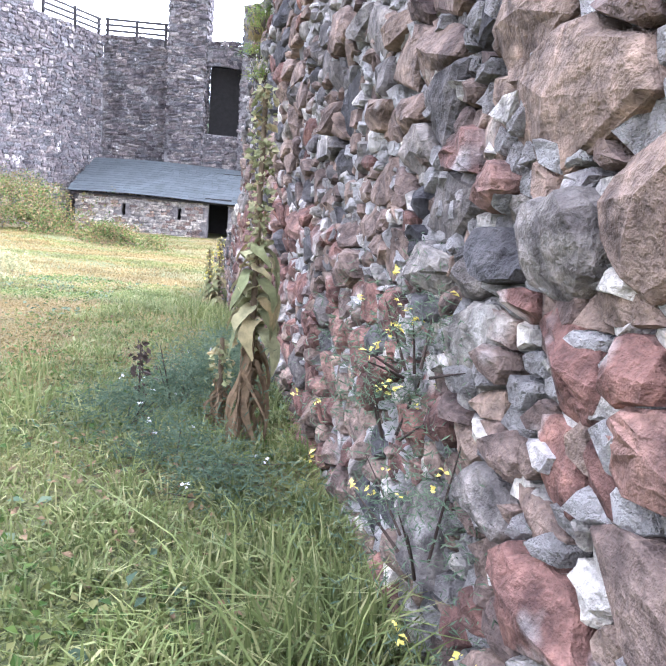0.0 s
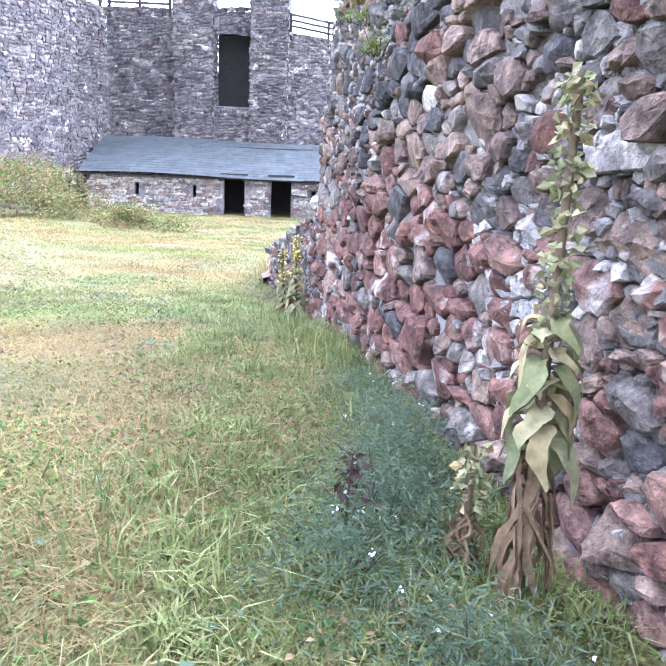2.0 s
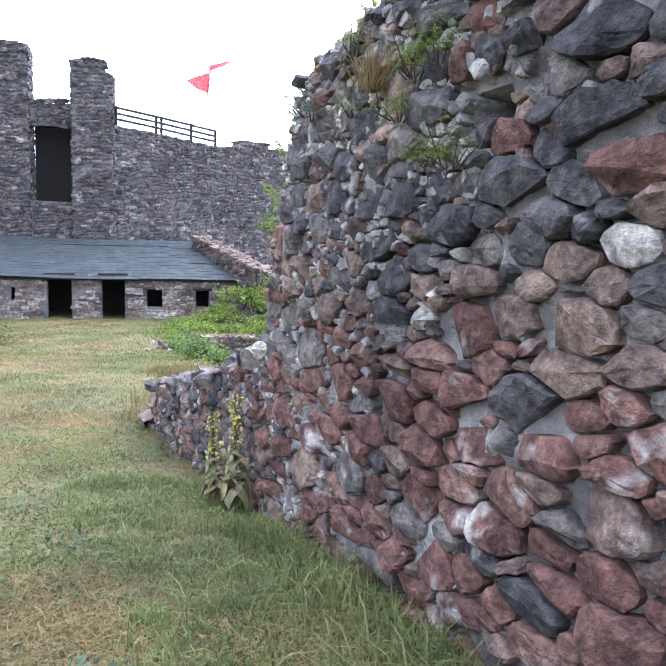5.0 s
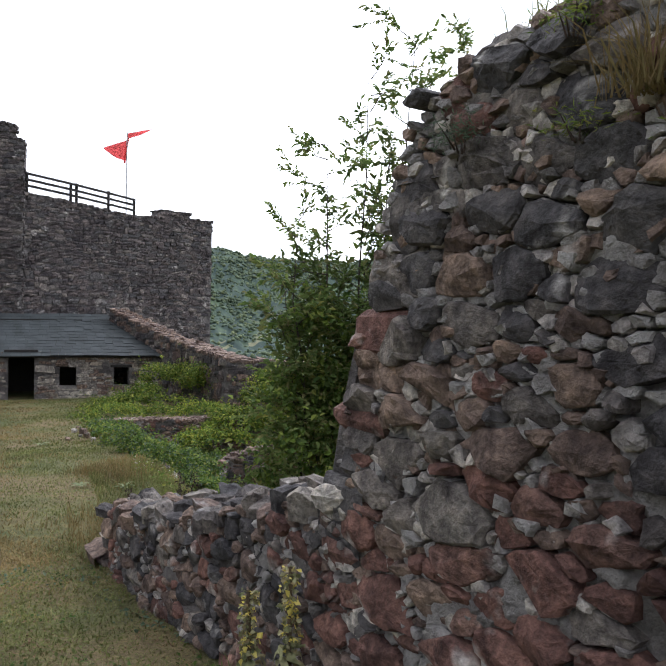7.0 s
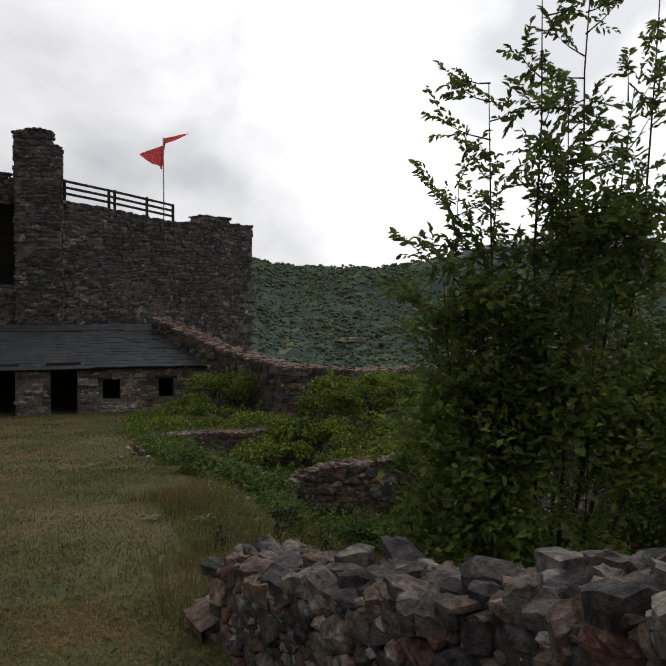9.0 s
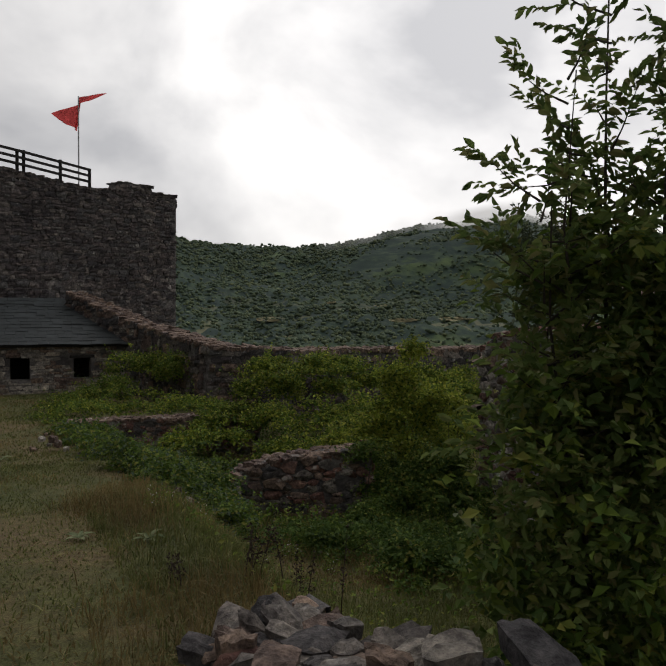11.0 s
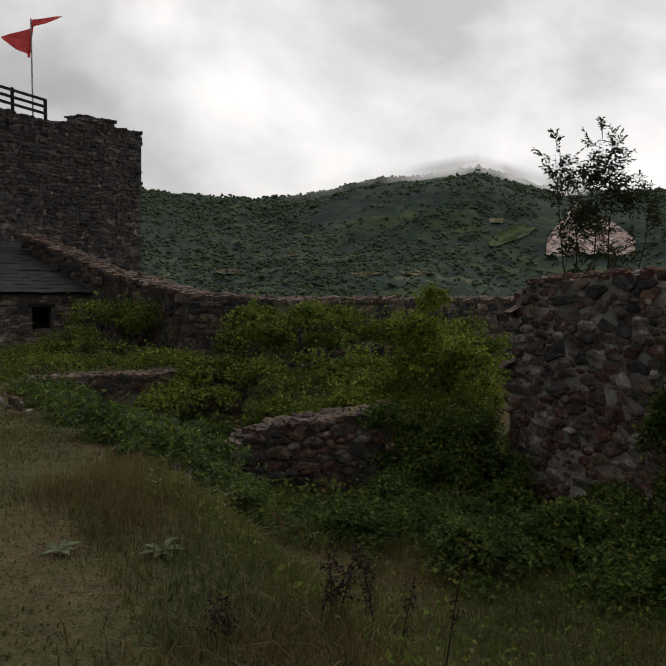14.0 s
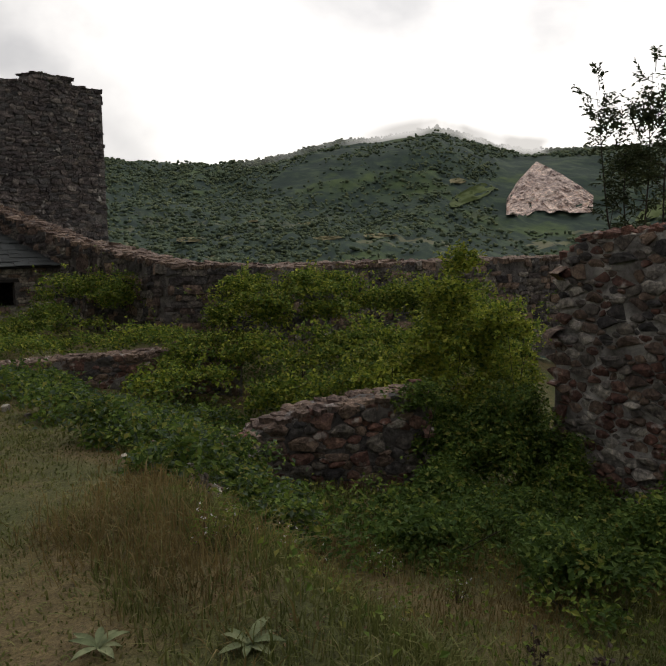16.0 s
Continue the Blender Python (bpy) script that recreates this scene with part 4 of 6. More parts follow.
def railing(name, label, pts, posts, high=0.95, bars=3):
    """Timber rails along pts (x, y, z at their foot)."""
    th = thing(name, label, "railing", pts[0], group="battlement railings")
    o = Vector(pts[0])
    for p0, p1 in zip(pts[:-1], pts[1:]):
        p0, p1 = Vector(p0) - o, Vector(p1) - o
        for k in range(bars):
            h = high * (0.38 + 0.6 * k / (bars - 1))
            d = p1 - p0
            bm = box_bm(-0.01, d.length, -0.03, 0.03, -0.06, 0.06, 0.008)
            bmesh.ops.transform(bm, verts=bm.verts[:], matrix=Matrix.Translation(p0 + Vector((0, 0, h))) @ d.to_track_quat("X", "Z").to_matrix().to_4x4())
            part("rail", bm, DARK_TIMBER_AND_SHADE, th)
    for p in posts:
        p = Vector(p) - o
        part("post", box_bm(p.x - 0.07, p.x + 0.07, p.y + 0.04, p.y + 0.18, p.z - 0.35, p.z + high + 0.06, 0.01), DARK_TIMBER_AND_SHADE, th)
    return th


def on_right(s):
    k = s / 11.0
    return (-0.62 + 10.02 * k, 28.75 + 4.55 * k)


railing("battlement_railing", "dark timber three-bar railing along the keep's wall walk", [(*on_right(0.1), 9.2), (*on_right(2.5), 9.0), (*on_right(5.95), 8.65)], [(*on_right(0.15), 9.2), (*on_right(2.35), 9.0), (*on_right(2.65), 9.0), (*on_right(4.4), 8.85), (*on_right(5.9), 8.65)])
railing("battlement_railing", "dark timber three-bar railing along the keep's wall walk", [(-10.2, 28.7, 9.95), (-6.8, 28.7, 9.95)], [(-10.1, 28.7, 9.95), (-8.5, 28.7, 9.95), (-6.9, 28.7, 9.95)])
railing("battlement_railing", "dark timber three-bar railing along the side wall", [(-14.9, 15.6, 9.9), (-12.6, 22.3, 10.0)], [(-14.9, 15.6, 9.9), (-14.1, 17.9, 9.9), (-13.4, 20, 9.9), (-12.7, 22, 10)])
railing("battlement_railing", "dark timber three-bar railing along the side wall", [(-11.9, 24.2, 10.0), (-10.4, 28.6, 9.9)], [(-11.9, 24.2, 10), (-11.1, 26.4, 10), (-10.5, 28.4, 9.9)])

# ---- the shed below the keep ----
shed = thing("stone_shed", "long low stone shed with a sagging dark slate roof", "shed", (-2, 24, 0))
SHED_OPEN = [(2.35, 2.55, 0.72, 1.3), (5.22, 5.42, 0.72, 1.3), (6.75, 7.8, -0.4, 1.85), (9.1, 10.12, -0.4, 1.88), (11.12, 11.8, 0.42, 1.25), (13.35, 13.98, 0.42, 1.22)]
solid_wall(shed, (-10.1, 24.0), (5.6, 24.0), 0.5, -0.6, 1.78, MORTAR_DARK, SHED_OPEN)
plain_wall("", "", (-10.1, 24.0), (5.6, 24.0), 0.5, const(-0.5), const(1.86), 0.34, 0.13, [SHED_STONE, SHED_STONE, STONE_BROWN, SHED_STONE], 61, variants=FAR_VARIANTS, deep=0.07, openings=SHED_OPEN, parent=shed, capped=False)
solid_wall(shed, (5.6, 24.0), (5.2, 28.0), 0.5, -0.6, 1.9, MORTAR_DARK)
solid_wall(shed, (-10.1, 28.0), (-10.1, 24.55), 0.5, -0.6, 1.9, MORTAR_DARK)
# near-black panel added behind the openings, painting the shed's inner shade
part("back_room", box_bm(-10.0 + 2, 5.2 + 2, 27.4 - 24, 27.6 - 24, -0.6, 3.2), DARK_TIMBER_AND_SHADE, shed)
for s0, s1, z0, z1 in SHED_OPEN[2:]:
    x0, x1 = -10.1 + s0 + 2, -10.1 + s1 + 2
    part("lintel", box_bm(x0 - 0.15, x1 + 0.15, -0.03, 0.4, z1, z1 + 0.1, 0.01), DARK_TIMBER_AND_SHADE, shed)


def slate_roof():
    """Courses of overlapping slates from eave to ridge; the end towards the curtain wall is broken."""
    r = np.random.default_rng(71)
    vs, fs = [], []
    courses = 15
    for k in range(courses):
        t0, t1 = k / courses, (k + 1.25) / courses
        y0, y1 = 23.62 + 4.5 * t0, 23.62 + 4.5 * min(t1, 1.02)
        z0, z1 = 1.78 + 1.68 * t0 + 0.014, 1.78 + 1.68 * min(t1, 1.02)
        x = -10.4 - 0.15 * r.random()
        right = 5.9 - 2.7 * t0
        while x < right:
            w = r.uniform(0.28, 0.46)
            broken = x > 3.2 and r.random() < 0.02
            if not broken:
                sag = 0.06 * math.sin((x + 10) * 0.55) - (0.1 * smooth01((x - 0.5) / 4))
                lift = r.normal(0.0, 0.002 if x < -0.5 else 0.009)
                b = len(vs)
                x1 = min(x + w - 0.012, right + 0.1)
                for xx, yy, zz in ((x, y0, z0), (x1, y0 + r.normal(0, 0.012), z0), (x1, y1, z1), (x, y1, z1)):
                    vs.append((xx, yy, zz + sag + lift + 0.008))
                for xx, yy, zz in ((x, y0, z0), (x1, y0, z0), (x1, y1, z1), (x, y1, z1)):
                    vs.append((xx, yy, zz + sag + lift))
                fs += [(b, b + 1, b + 2, b + 3), (b + 4, b + 5, b + 1, b), (b + 5, b + 6, b + 2, b + 1), (b + 7, b + 4, b, b + 3)]
            x += w
    base = np.array(shed.location)
    return part_np("slating", np.array(vs) - base, np.array(fs), SLATE, roof)


roof = part("roof", box_bm(-12.3 + 4, 5.2, -0.2, 4.1, 0, 0.05), DARK_TIMBER_AND_SHADE, shed, "dark slate lean-to roof, broken at one end")
for v in roof.data.vertices:
    t = (v.co.y + 0.2) / 4.3
    v.co.z += 1.66 + 1.62 * t
    if v.co.x > 0:
        v.co.x = 7.55 - 2.6 * t
tagged(slate_roof(), kind="stuff")

# ---- flag ----
flag = thing("flag", "faded red forked flag on a thin metal pole", "flag", (4.78, 36, 0))
bm = bmesh.new()
bmesh.ops.create_cone(bm, cap_ends=True, segments=10, radius1=0.05, radius2=0.035, depth=14.2, matrix=Matrix.Translation((0, 0, 7.1)))
part("pole", bm, METAL, flag)


def cloth(corners, n=10, wave=0.09):
    a, b, c, d = [np.array(p, float) for p in corners]

    def fn(U, V):
        P = (a * (1 - U)[..., None] + b * U[..., None]) * (1 - V)[..., None] + (d * (1 - U)[..., None] + c * U[..., None]) * V[..., None]
        P[..., 1] += wave * np.sin(U * 7 + V * 3) * U
        return P
    return sheet(fn, n, n)


v, f = cloth([(0, 0, 13.75), (-1.35, 0.2, 13.2), (-0.75, 0.1, 12.72), (-0.12, 0, 12.5)])
part_np("cloth", v, f, CLOTH_RED, flag, smooth=True)
v, f = cloth([(0.0, 0, 14.15), (1.45, -0.2, 14.52), (0.85, -0.1, 14.15), (0.0, 0, 13.8)])
part_np("cloth", v, f, CLOTH_RED, flag, smooth=True)
v, f = cloth([(0.0, 0, 13.9), (0.12, 0, 13.85), (-0.08, 0, 12.35), (-0.2, 0, 12.4)], 6)
part_np("cloth", v, f, CLOTH_RED, flag, smooth=True)

# ---- cliff across the valley ----
def cliff():
    def fn(U, V):
        az = 45.0 + 6.2 * U
        top = np.interp(U, [0, 0.12, 0.33, 0.6, 0.85, 1.0], [1.0, 2.3, 3.75, 2.9, 1.9, 1.2])
        el = 0.1 + 0.35 * (1 - V) * fnoise(U * 11, U * 5, 9, 3) + top * V
        rs = np.linspace(150, 1100, 320)
        sa, ca = np.sin(np.radians(az))[..., None], np.cos(np.radians(az))[..., None]
        zz = land_z(rs * sa, rs * ca - 2)
        seen = np.degrees(np.arctan2(zz - 3.4, rs)) >= el[..., None]
        d = rs[np.argmax(seen, -1)] - 9 + 4 * fnoise(U * 14, V * 9, 8, 4)
        return np.stack([d * sa[..., 0], d * ca[..., 0] - 2, 3.4 + d * np.tan(np.radians(el))], -1)
    return sheet(fn, 40, 24)


def on_hill(az, el):
    """Where a line of sight from the castle meets the far hillside."""
    rs = np.linspace(150, 1150, 420)
    sa, ca = np.sin(np.radians(az))[..., None], np.cos(np.radians(az))[..., None]
    seen = np.degrees(np.arctan2(land_z(rs * sa, rs * ca - 2) - 3.4, rs)) >= el[..., None]
    d = rs[np.argmax(seen, -1)] - 6
    return np.stack([d * sa[..., 0], d * ca[..., 0] - 2, 3.4 + d * np.tan(np.radians(el))], -1)


def hill_field(label, az, el, wide, high, slope, material, seed):
    """An uneven field or pasture on the far hillside, round (az, el) in degrees."""
    def fn(U, V):
        a, q = 2 * math.pi * U, V
        edge = 1 + 0.3 * fnoise(3 * np.cos(a), 3 * np.sin(a), seed, 3)
        da = 0.5 * wide * q * edge * np.cos(a)
        return on_hill(az + da, el + 0.5 * high * q * edge * np.sin(a) + slope * da)
    v, f = sheet(fn, 26, 6)
    tagged(part_np("hill_field", v, f, material, smooth=True), label, "field", kind="structure")


HAY = plain_material("mown_hay", (0.3, 0.27, 0.16), 1.0, 0.05, 0.25)
SUNLIT_PASTURE = plain_material("sunlit_hill_pasture", (0.1, 0.13, 0.05), 1.0, 0.04, 0.2)
for i, (az, el, wide, high, slope) in enumerate(((31.3, -1.85, 2.2, 0.3, 0.03), (35.3, -1.65, 2.6, 0.28, 0.02), (29.6, -0.72, 1.2, 0.22, 0.05), (20.6, -1.9, 1.6, 0.45, 0.0), (41.3, 2.45, 1.3, 0.4, 0.0), (25.5, -0.5, 0.8, 0.2, 0.1))):
    hill_field("small pale mown field among the far woods", az, el, wide, high, slope, HAY, 500 + i)
# pastures; the sunlight on the right-hand ridge is put into their lighter green
for i, (az, el, wide, high, slope) in enumerate(((58.0, 1.5, 6.5, 1.7, 0.42), (42.5, 1.5, 3.4, 1.2, 0.35))):
    hill_field("green pasture slanting up the far hillside, with sunlight in its colour", az, el, wide, high, slope, SUNLIT_PASTURE, 520 + i)


v, f = cliff()
th = thing("rock_cliff", "bare pink and white rock cliff on the wooded hillside", "cliff", (330 * math.sin(radians(48)), 330 * math.cos(radians(48)), -5))
part_np("rock_face", v - np.array(th.location), f, CLIFF, th, smooth=False)


# ---- vegetation ----
def leaf_material(name, colours, rough=0.6, translucent=0.3, grain=0.9):
    m, nt, bsdf = shader(name, rough)
    bsdf.inputs["Specular IOR Level"].default_value = 0.12
    r = chance(nt)
    step = 1.0 / max(1, len(colours) - 1)
    c = ramp(nt, r, *[(i * step, q) for i, q in enumerate(colours)])
    n1 = noise_node(nt, place(nt), grain, 4, 0.65)
    c = blend(nt, 1.0, c, ramp(nt, n1, (0.3, (0.62, 0.64, 0.6)), (0.7, (1.4, 1.34, 1.25))), "MULTIPLY")
    nt.links.new(c, bsdf.inputs["Base Color"])
    tr = nt.nodes.new("ShaderNodeBsdfTranslucent")
    nt.links.new(c, tr.inputs["Color"])
    mx = nt.nodes.new("ShaderNodeMixShader")
    mx.inputs[0].default_value = translucent
    nt.links.new(bsdf.outputs[0], mx.inputs[1])
    nt.links.new(tr.outputs[0], mx.inputs[2])
    nt.links.new(mx.outputs[0], nt.nodes["Material Output"].inputs["Surface"])
    return m


GRASS_GREEN = leaf_material("green_grass", [(0.08, 0.1, 0.03), (0.115, 0.135, 0.042), (0.15, 0.16, 0.056), (0.19, 0.182, 0.078)])
GRASS_LUSH = leaf_material("lush_grass", [(0.09, 0.118, 0.042), (0.13, 0.16, 0.058), (0.175, 0.205, 0.08), (0.24, 0.24, 0.12)], grain=2.5)
GRASS_DRY = leaf_material("dry_grass", [(0.15, 0.108, 0.048), (0.2, 0.148, 0.064), (0.245, 0.19, 0.09), (0.13, 0.112, 0.045)])
LEAF_DARK = leaf_material("dark_leaves", [(0.04, 0.078, 0.02), (0.068, 0.12, 0.03), (0.11, 0.165, 0.042)])
LEAF_MID = leaf_material("bramble_leaves", [(0.07, 0.12, 0.022), (0.12, 0.185, 0.034), (0.18, 0.24, 0.05), (0.23, 0.22, 0.06)])
LEAF_LIGHT = leaf_material("yellow_green_leaves", [(0.18, 0.245, 0.035), (0.27, 0.32, 0.048), (0.36, 0.37, 0.07)])
LEAF_TREE = leaf_material("tree_leaves", [(0.07, 0.11, 0.035), (0.11, 0.165, 0.05), (0.16, 0.21, 0.07), (0.19, 0.18, 0.08)], 0.5, 0.45)
LEAF_WALL_TREE = leaf_material("ash_leaves", [(0.04, 0.055, 0.03), (0.06, 0.078, 0.04), (0.085, 0.1, 0.05)], 0.6, 0.2)
LEAF_MULLEIN = leaf_material("mullein_leaves", [(0.15, 0.17, 0.09), (0.22, 0.23, 0.12), (0.32, 0.31, 0.19), (0.3, 0.24, 0.13)], 0.9, 0.15, 22.0)
LEAF_DEAD = leaf_material("dead_leaves", [(0.15, 0.105, 0.065), (0.21, 0.15, 0.095), (0.12, 0.085, 0.055)], 0.95, 0.1, 30.0)
LEAF_BLUE = leaf_material("blue_green_weed", [(0.07, 0.105, 0.07), (0.1, 0.145, 0.1), (0.15, 0.19, 0.13)], 0.8)
LEAF_PALE = leaf_material("pale_rosette_leaves", [(0.17, 0.21, 0.12), (0.25, 0.28, 0.17)], 0.85, 0.25, 14.0)
BLOOM_YELLOW = leaf_material("yellow_petals", [(0.6, 0.52, 0.12), (0.7, 0.62, 0.2)])
BLOOM_PALE = leaf_material("pale_petals", [(0.55, 0.55, 0.6), (0.65, 0.62, 0.7)])
BARK = plain_material("dark_bark", (0.055, 0.045, 0.038), 0.95, 40.0, 0.2)
STALK = plain_material("dry_stalk", (0.15, 0.11, 0.07), 0.95, 40.0, 0.3)
DARK_STALK = plain_material("dark_dead_stalk", (0.05, 0.035, 0.028), 0.95, 40.0, 0.3)


def leaves(pts, size, r, up=0.5, narrow=0.55, fold=0.18, normals=None, along=None, oval=False):
    """Folded leaf blades at pts: lozenges, or pointed ovals."""
    pts = np.asarray(pts, float)
    n = len(pts)
    size = np.broadcast_to(size, n) * r.uniform(0.6, 1.35, n)
    axis = r.normal(0, 1, (n, 3))
    axis[:, 2] = axis[:, 2] * 0.6 - 0.25
    if along is not None:
        axis = along + axis * 0.25
    axis /= np.linalg.norm(axis, axis=1, keepdims=True)
    nor = r.normal(0, 1, (n, 3)) * 0.8
    nor[:, 2] += up * 2
    if normals is not None:
        nor += normals * 1.2
    side = np.cross(axis, nor)
    side /= np.linalg.norm(side, axis=1, keepdims=True) + 1e-9
    nrm = np.cross(side, axis)
    s = size[:, None]
    if oval:
        w, c = side * s * narrow * 0.5, nrm * s * fold
        v = np.stack([pts, pts + axis * s * 0.28 + w * 0.9 + c, pts + axis * s * 0.65 + w * 0.8 + c * 0.7, pts + axis * s, pts + axis * s * 0.65 - w * 0.8 + c * 0.7, pts + axis * s * 0.28 - w * 0.9 + c], 1)
        i = np.arange(n)[:, None] * 6
        return v.reshape(-1, 3), np.concatenate([i + [0, 1, 2], i + [0, 2, 3], i + [0, 3, 4], i + [0, 4, 5]])
    v = np.stack([pts, pts + axis * s * 0.5 + side * s * narrow * 0.5 + nrm * s * fold, pts + axis * s, pts + axis * s * 0.5 - side * s * narrow * 0.5 + nrm * s * fold], 1)
    i = np.arange(n)[:, None] * 4
    f = np.concatenate([i + [0, 1, 2], i + [0, 2, 3]])
    return v.reshape(-1, 3), f


def blades(x, y, z, high, wide, r, lean=0.5):
    """Bent grass blades, three triangles each."""
    n = len(x)
    a = r.uniform(0, 2 * math.pi, n)
    h, w = high * r.uniform(0.5, 1.4, n), wide * r.uniform(0.7, 1.3, n)
    l = np.abs(r.normal(0, lean, n)) * h
    b = r.uniform(0, 2 * math.pi, n)
    p = np.stack([x, y, z], -1)
    side = np.stack([np.cos(a), np.sin(a), 0 * a], -1) * w[:, None] / 2
    off = np.stack([np.cos(b), np.sin(b), 0 * b], -1)
    m = p + off * (l * 0.35)[:, None] + np.array([0, 0, 1]) * (h * 0.6)[:, None]
    t = p + off * l[:, None] + np.array([0, 0, 1]) * (h * (1 - 0.3 * np.minimum(1, l / h)))[:, None]
    v = np.stack([p - side, p + side, m - side * 0.8, m + side * 0.8, t], 1).reshape(-1, 3)
    i = np.arange(n)[:, None] * 5
    f = np.concatenate([i + [0, 1, 3], i + [0, 3, 2], i + [2, 3, 4]])
    return v, f


def free_of_walls(x, y):
    d = (x - wall_x(y)) * 0.982
    near = (d > -0.06) & (d < 1.05) & (y < -6) & (y > -17) | (d > -0.06) & (d < 0.7) & (y >= -6) & (y < -1.9)
    return ~near


rg = np.random.default_rng(91)


def meadow(name, label, spec, material, dry):
    vs, fs, n0 = [], [], 0
    for x0, x1, y0, y1, n, high, wide, lean in spec:
        x, y = rg.uniform(x0, x1, n), rg.uniform(y0, y1, n)
        mask = fnoise(x * 0.9, y * 0.9, 41, 3) + 0.5 * fnoise(x * 4, y * 4, 42, 2) + 0.75 * smooth01((wall_x(np.minimum(y, -3)) - 0.75 - x) / 0.9) - 0.55 - 0.15 * smooth01((y + 1) / 6) + 0.35 * smooth01((y + 2.2) / 1.5) * smooth01((5.5 - y) / 1.5) * smooth01((x - 0.6) / 1.2) - 0.45 * smooth01((-9 - y) / 2)
        keep_it = ((mask > rg.normal(0, 0.35, n)) == dry) & free_of_walls(x, y) & (y < 23.4)
        clump = 0.55 + 0.45 * fnoise(x * 2.6, y * 2.6, 43, 2)
        keep_it &= rg.random(n) < np.clip(clump + 0.25, 0.15, 1)
        x, y = x[keep_it], y[keep_it]
        tall = high * (0.6 + 0.8 * np.clip(fnoise(x * 1.9, y * 1.9, 44, 2) * 0.5 + 0.5, 0, 1))
        v, f = blades(x, y, land_z(x, y) - 0.01, tall, wide, rg, lean)
        vs.append(v)
        fs.append(f + n0)
        n0 += len(v)
    ob = part_np(name, np.concatenate(vs), np.concatenate(fs), material)
    return tagged(ob, label, "grass", kind="stuff")


LAWN = [(-0.5, 3.3, -13.6, -7, 240000, 0.034, 0.0055, 2.2), (-4, 2.4, -8, -1, 150000, 0.036, 0.007, 2.0), (-7, 3.5, -2, 8, 90000, 0.05, 0.011, 1.3), (-10, 3.5, 7, 23.5, 70000, 0.055, 0.02, 1.2)]
meadow("meadow_grass", "short green grass of the castle meadow", LAWN, GRASS_GREEN, False)
meadow("dry_meadow_grass", "straw-coloured dry grass of the trodden meadow", LAWN, GRASS_DRY, True)
meadow("rough_grass", "tall rough green grass on the bank", [(1.2, 7.5, -1.7, 4.5, 45000, 0.15, 0.008, 0.8), (2.2, 6, 4, 13, 14000, 0.2, 0.014, 0.5)], GRASS_GREEN, False)
meadow("seeding_grass", "tall dry seeding grass on the bank", [(0.8, 7.0, -1.7, 4.5, 44000, 0.18, 0.007, 0.7), (1.5, 6, 4, 13, 9000, 0.18, 0.012, 0.5)], GRASS_DRY, True)


def lush_grass(label, y0, y1, n, clumps, seed):
    """Long grass growing in clumps along the foot of the near wall, bent all ways."""
    r = np.random.default_rng(seed)
    cy = r.uniform(y0, y1, clumps)
    cx = wall_x(cy) - 0.12 - 1.15 * r.random(clumps) ** 1.4
    k = r.integers(clumps, size=n)
    spread = r.uniform(0.03, 0.11, clumps)[k]
    x, y = cx[k] + r.normal(0, 1, n) * spread, cy[k] + r.normal(0, 1, n) * spread
    ok = free_of_walls(x, y)
    x, y, k = x[ok], y[ok], k[ok]
    tall = r.uniform(0.035, 0.1, clumps)[k] * (0.7 + 0.5 * np.exp(-(wall_x(y) - x) / 0.4))
    v, f = blades(x, y, land_z(x, y) - 0.01, tall, 0.0075, r, 1.0)
    tagged(part_np("lush_grass", v, f, GRASS_LUSH), label, "grass", kind="stuff")


lush_grass("lush green grass in clumps along the foot of the wall", -13.2, -5.0, 42000, 330, 401)


def grass_tuft(x, y, n, high, spread, label, material=GRASS_GREEN, wide=0.007, z=None, lean=0.6):
    px, py = x + rg.normal(0, spread, n), y + rg.normal(0, spread, n)
    ok = free_of_walls(px, py) if z is None else np.ones(n, bool)
    px, py = px[ok], py[ok]
    pz = land_z(px, py) if z is None else np.full(len(px), z)
    v, f = blades(px, py, pz - 0.01, high, wide, rg, lean)
    base = np.array([x, y, land_at(x, y) if z is None else z])
    ob = part_np("grass_tuft", v - base, f, material)
    ob.location = base
    return tagged(ob, label, "grass", kind="stuff")


for x, y, n, h, sp in ((2.3, -10.9, 500, 0.16, 0.18), (2.8, -12.35, 700, 0.36, 0.13), (1.5, -10.9, 500, 0.2, 0.16), (1.3, -10.5, 400, 0.18, 0.15), (1.9, -7.7, 900, 0.3, 0.2), (2.05, -8.4, 700, 0.28, 0.17), (1.35, -8.0, 500, 0.2, 0.2), (2.2, -9.3, 600, 0.22, 0.2), (1.75, -6.9, 700, 0.26, 0.17), (1.6, -5.4, 500, 0.22, 0.2), (1.3, -11.6, 500, 0.18, 0.15), (2.0, -11.8, 400, 0.12, 0.3)):
    grass_tuft(x, y, int(n * 0.5), h * 0.62, sp * 0.9, "tuft of long green grass at the foot of the wall", GRASS_LUSH, lean=1.0)


def clover(label, x0, x1, y0, y1, n, size, mat, seed, cover):
    """Small flat leaves and bits of litter lying in the grass, in patches."""
    r = np.random.default_rng(seed)
    x, y = r.uniform(x0, x1, n), r.uniform(y0, y1, n)
    ok = (fnoise(x * 1.6, y * 1.6, seed, 3) + 0.6 * fnoise(x * 6, y * 6, seed + 1, 2) > r.normal(cover, 0.3, n)) & free_of_walls(x, y)
    x, y = x[ok], y[ok]
    v, f = leaves(np.stack([x, y, land_z(x, y) + r.random(len(x)) * 0.035], -1), size, r, 1.2, 0.7)
    tagged(part_np("meadow_weeds", v, f, mat), label, "weeds", kind="stuff")


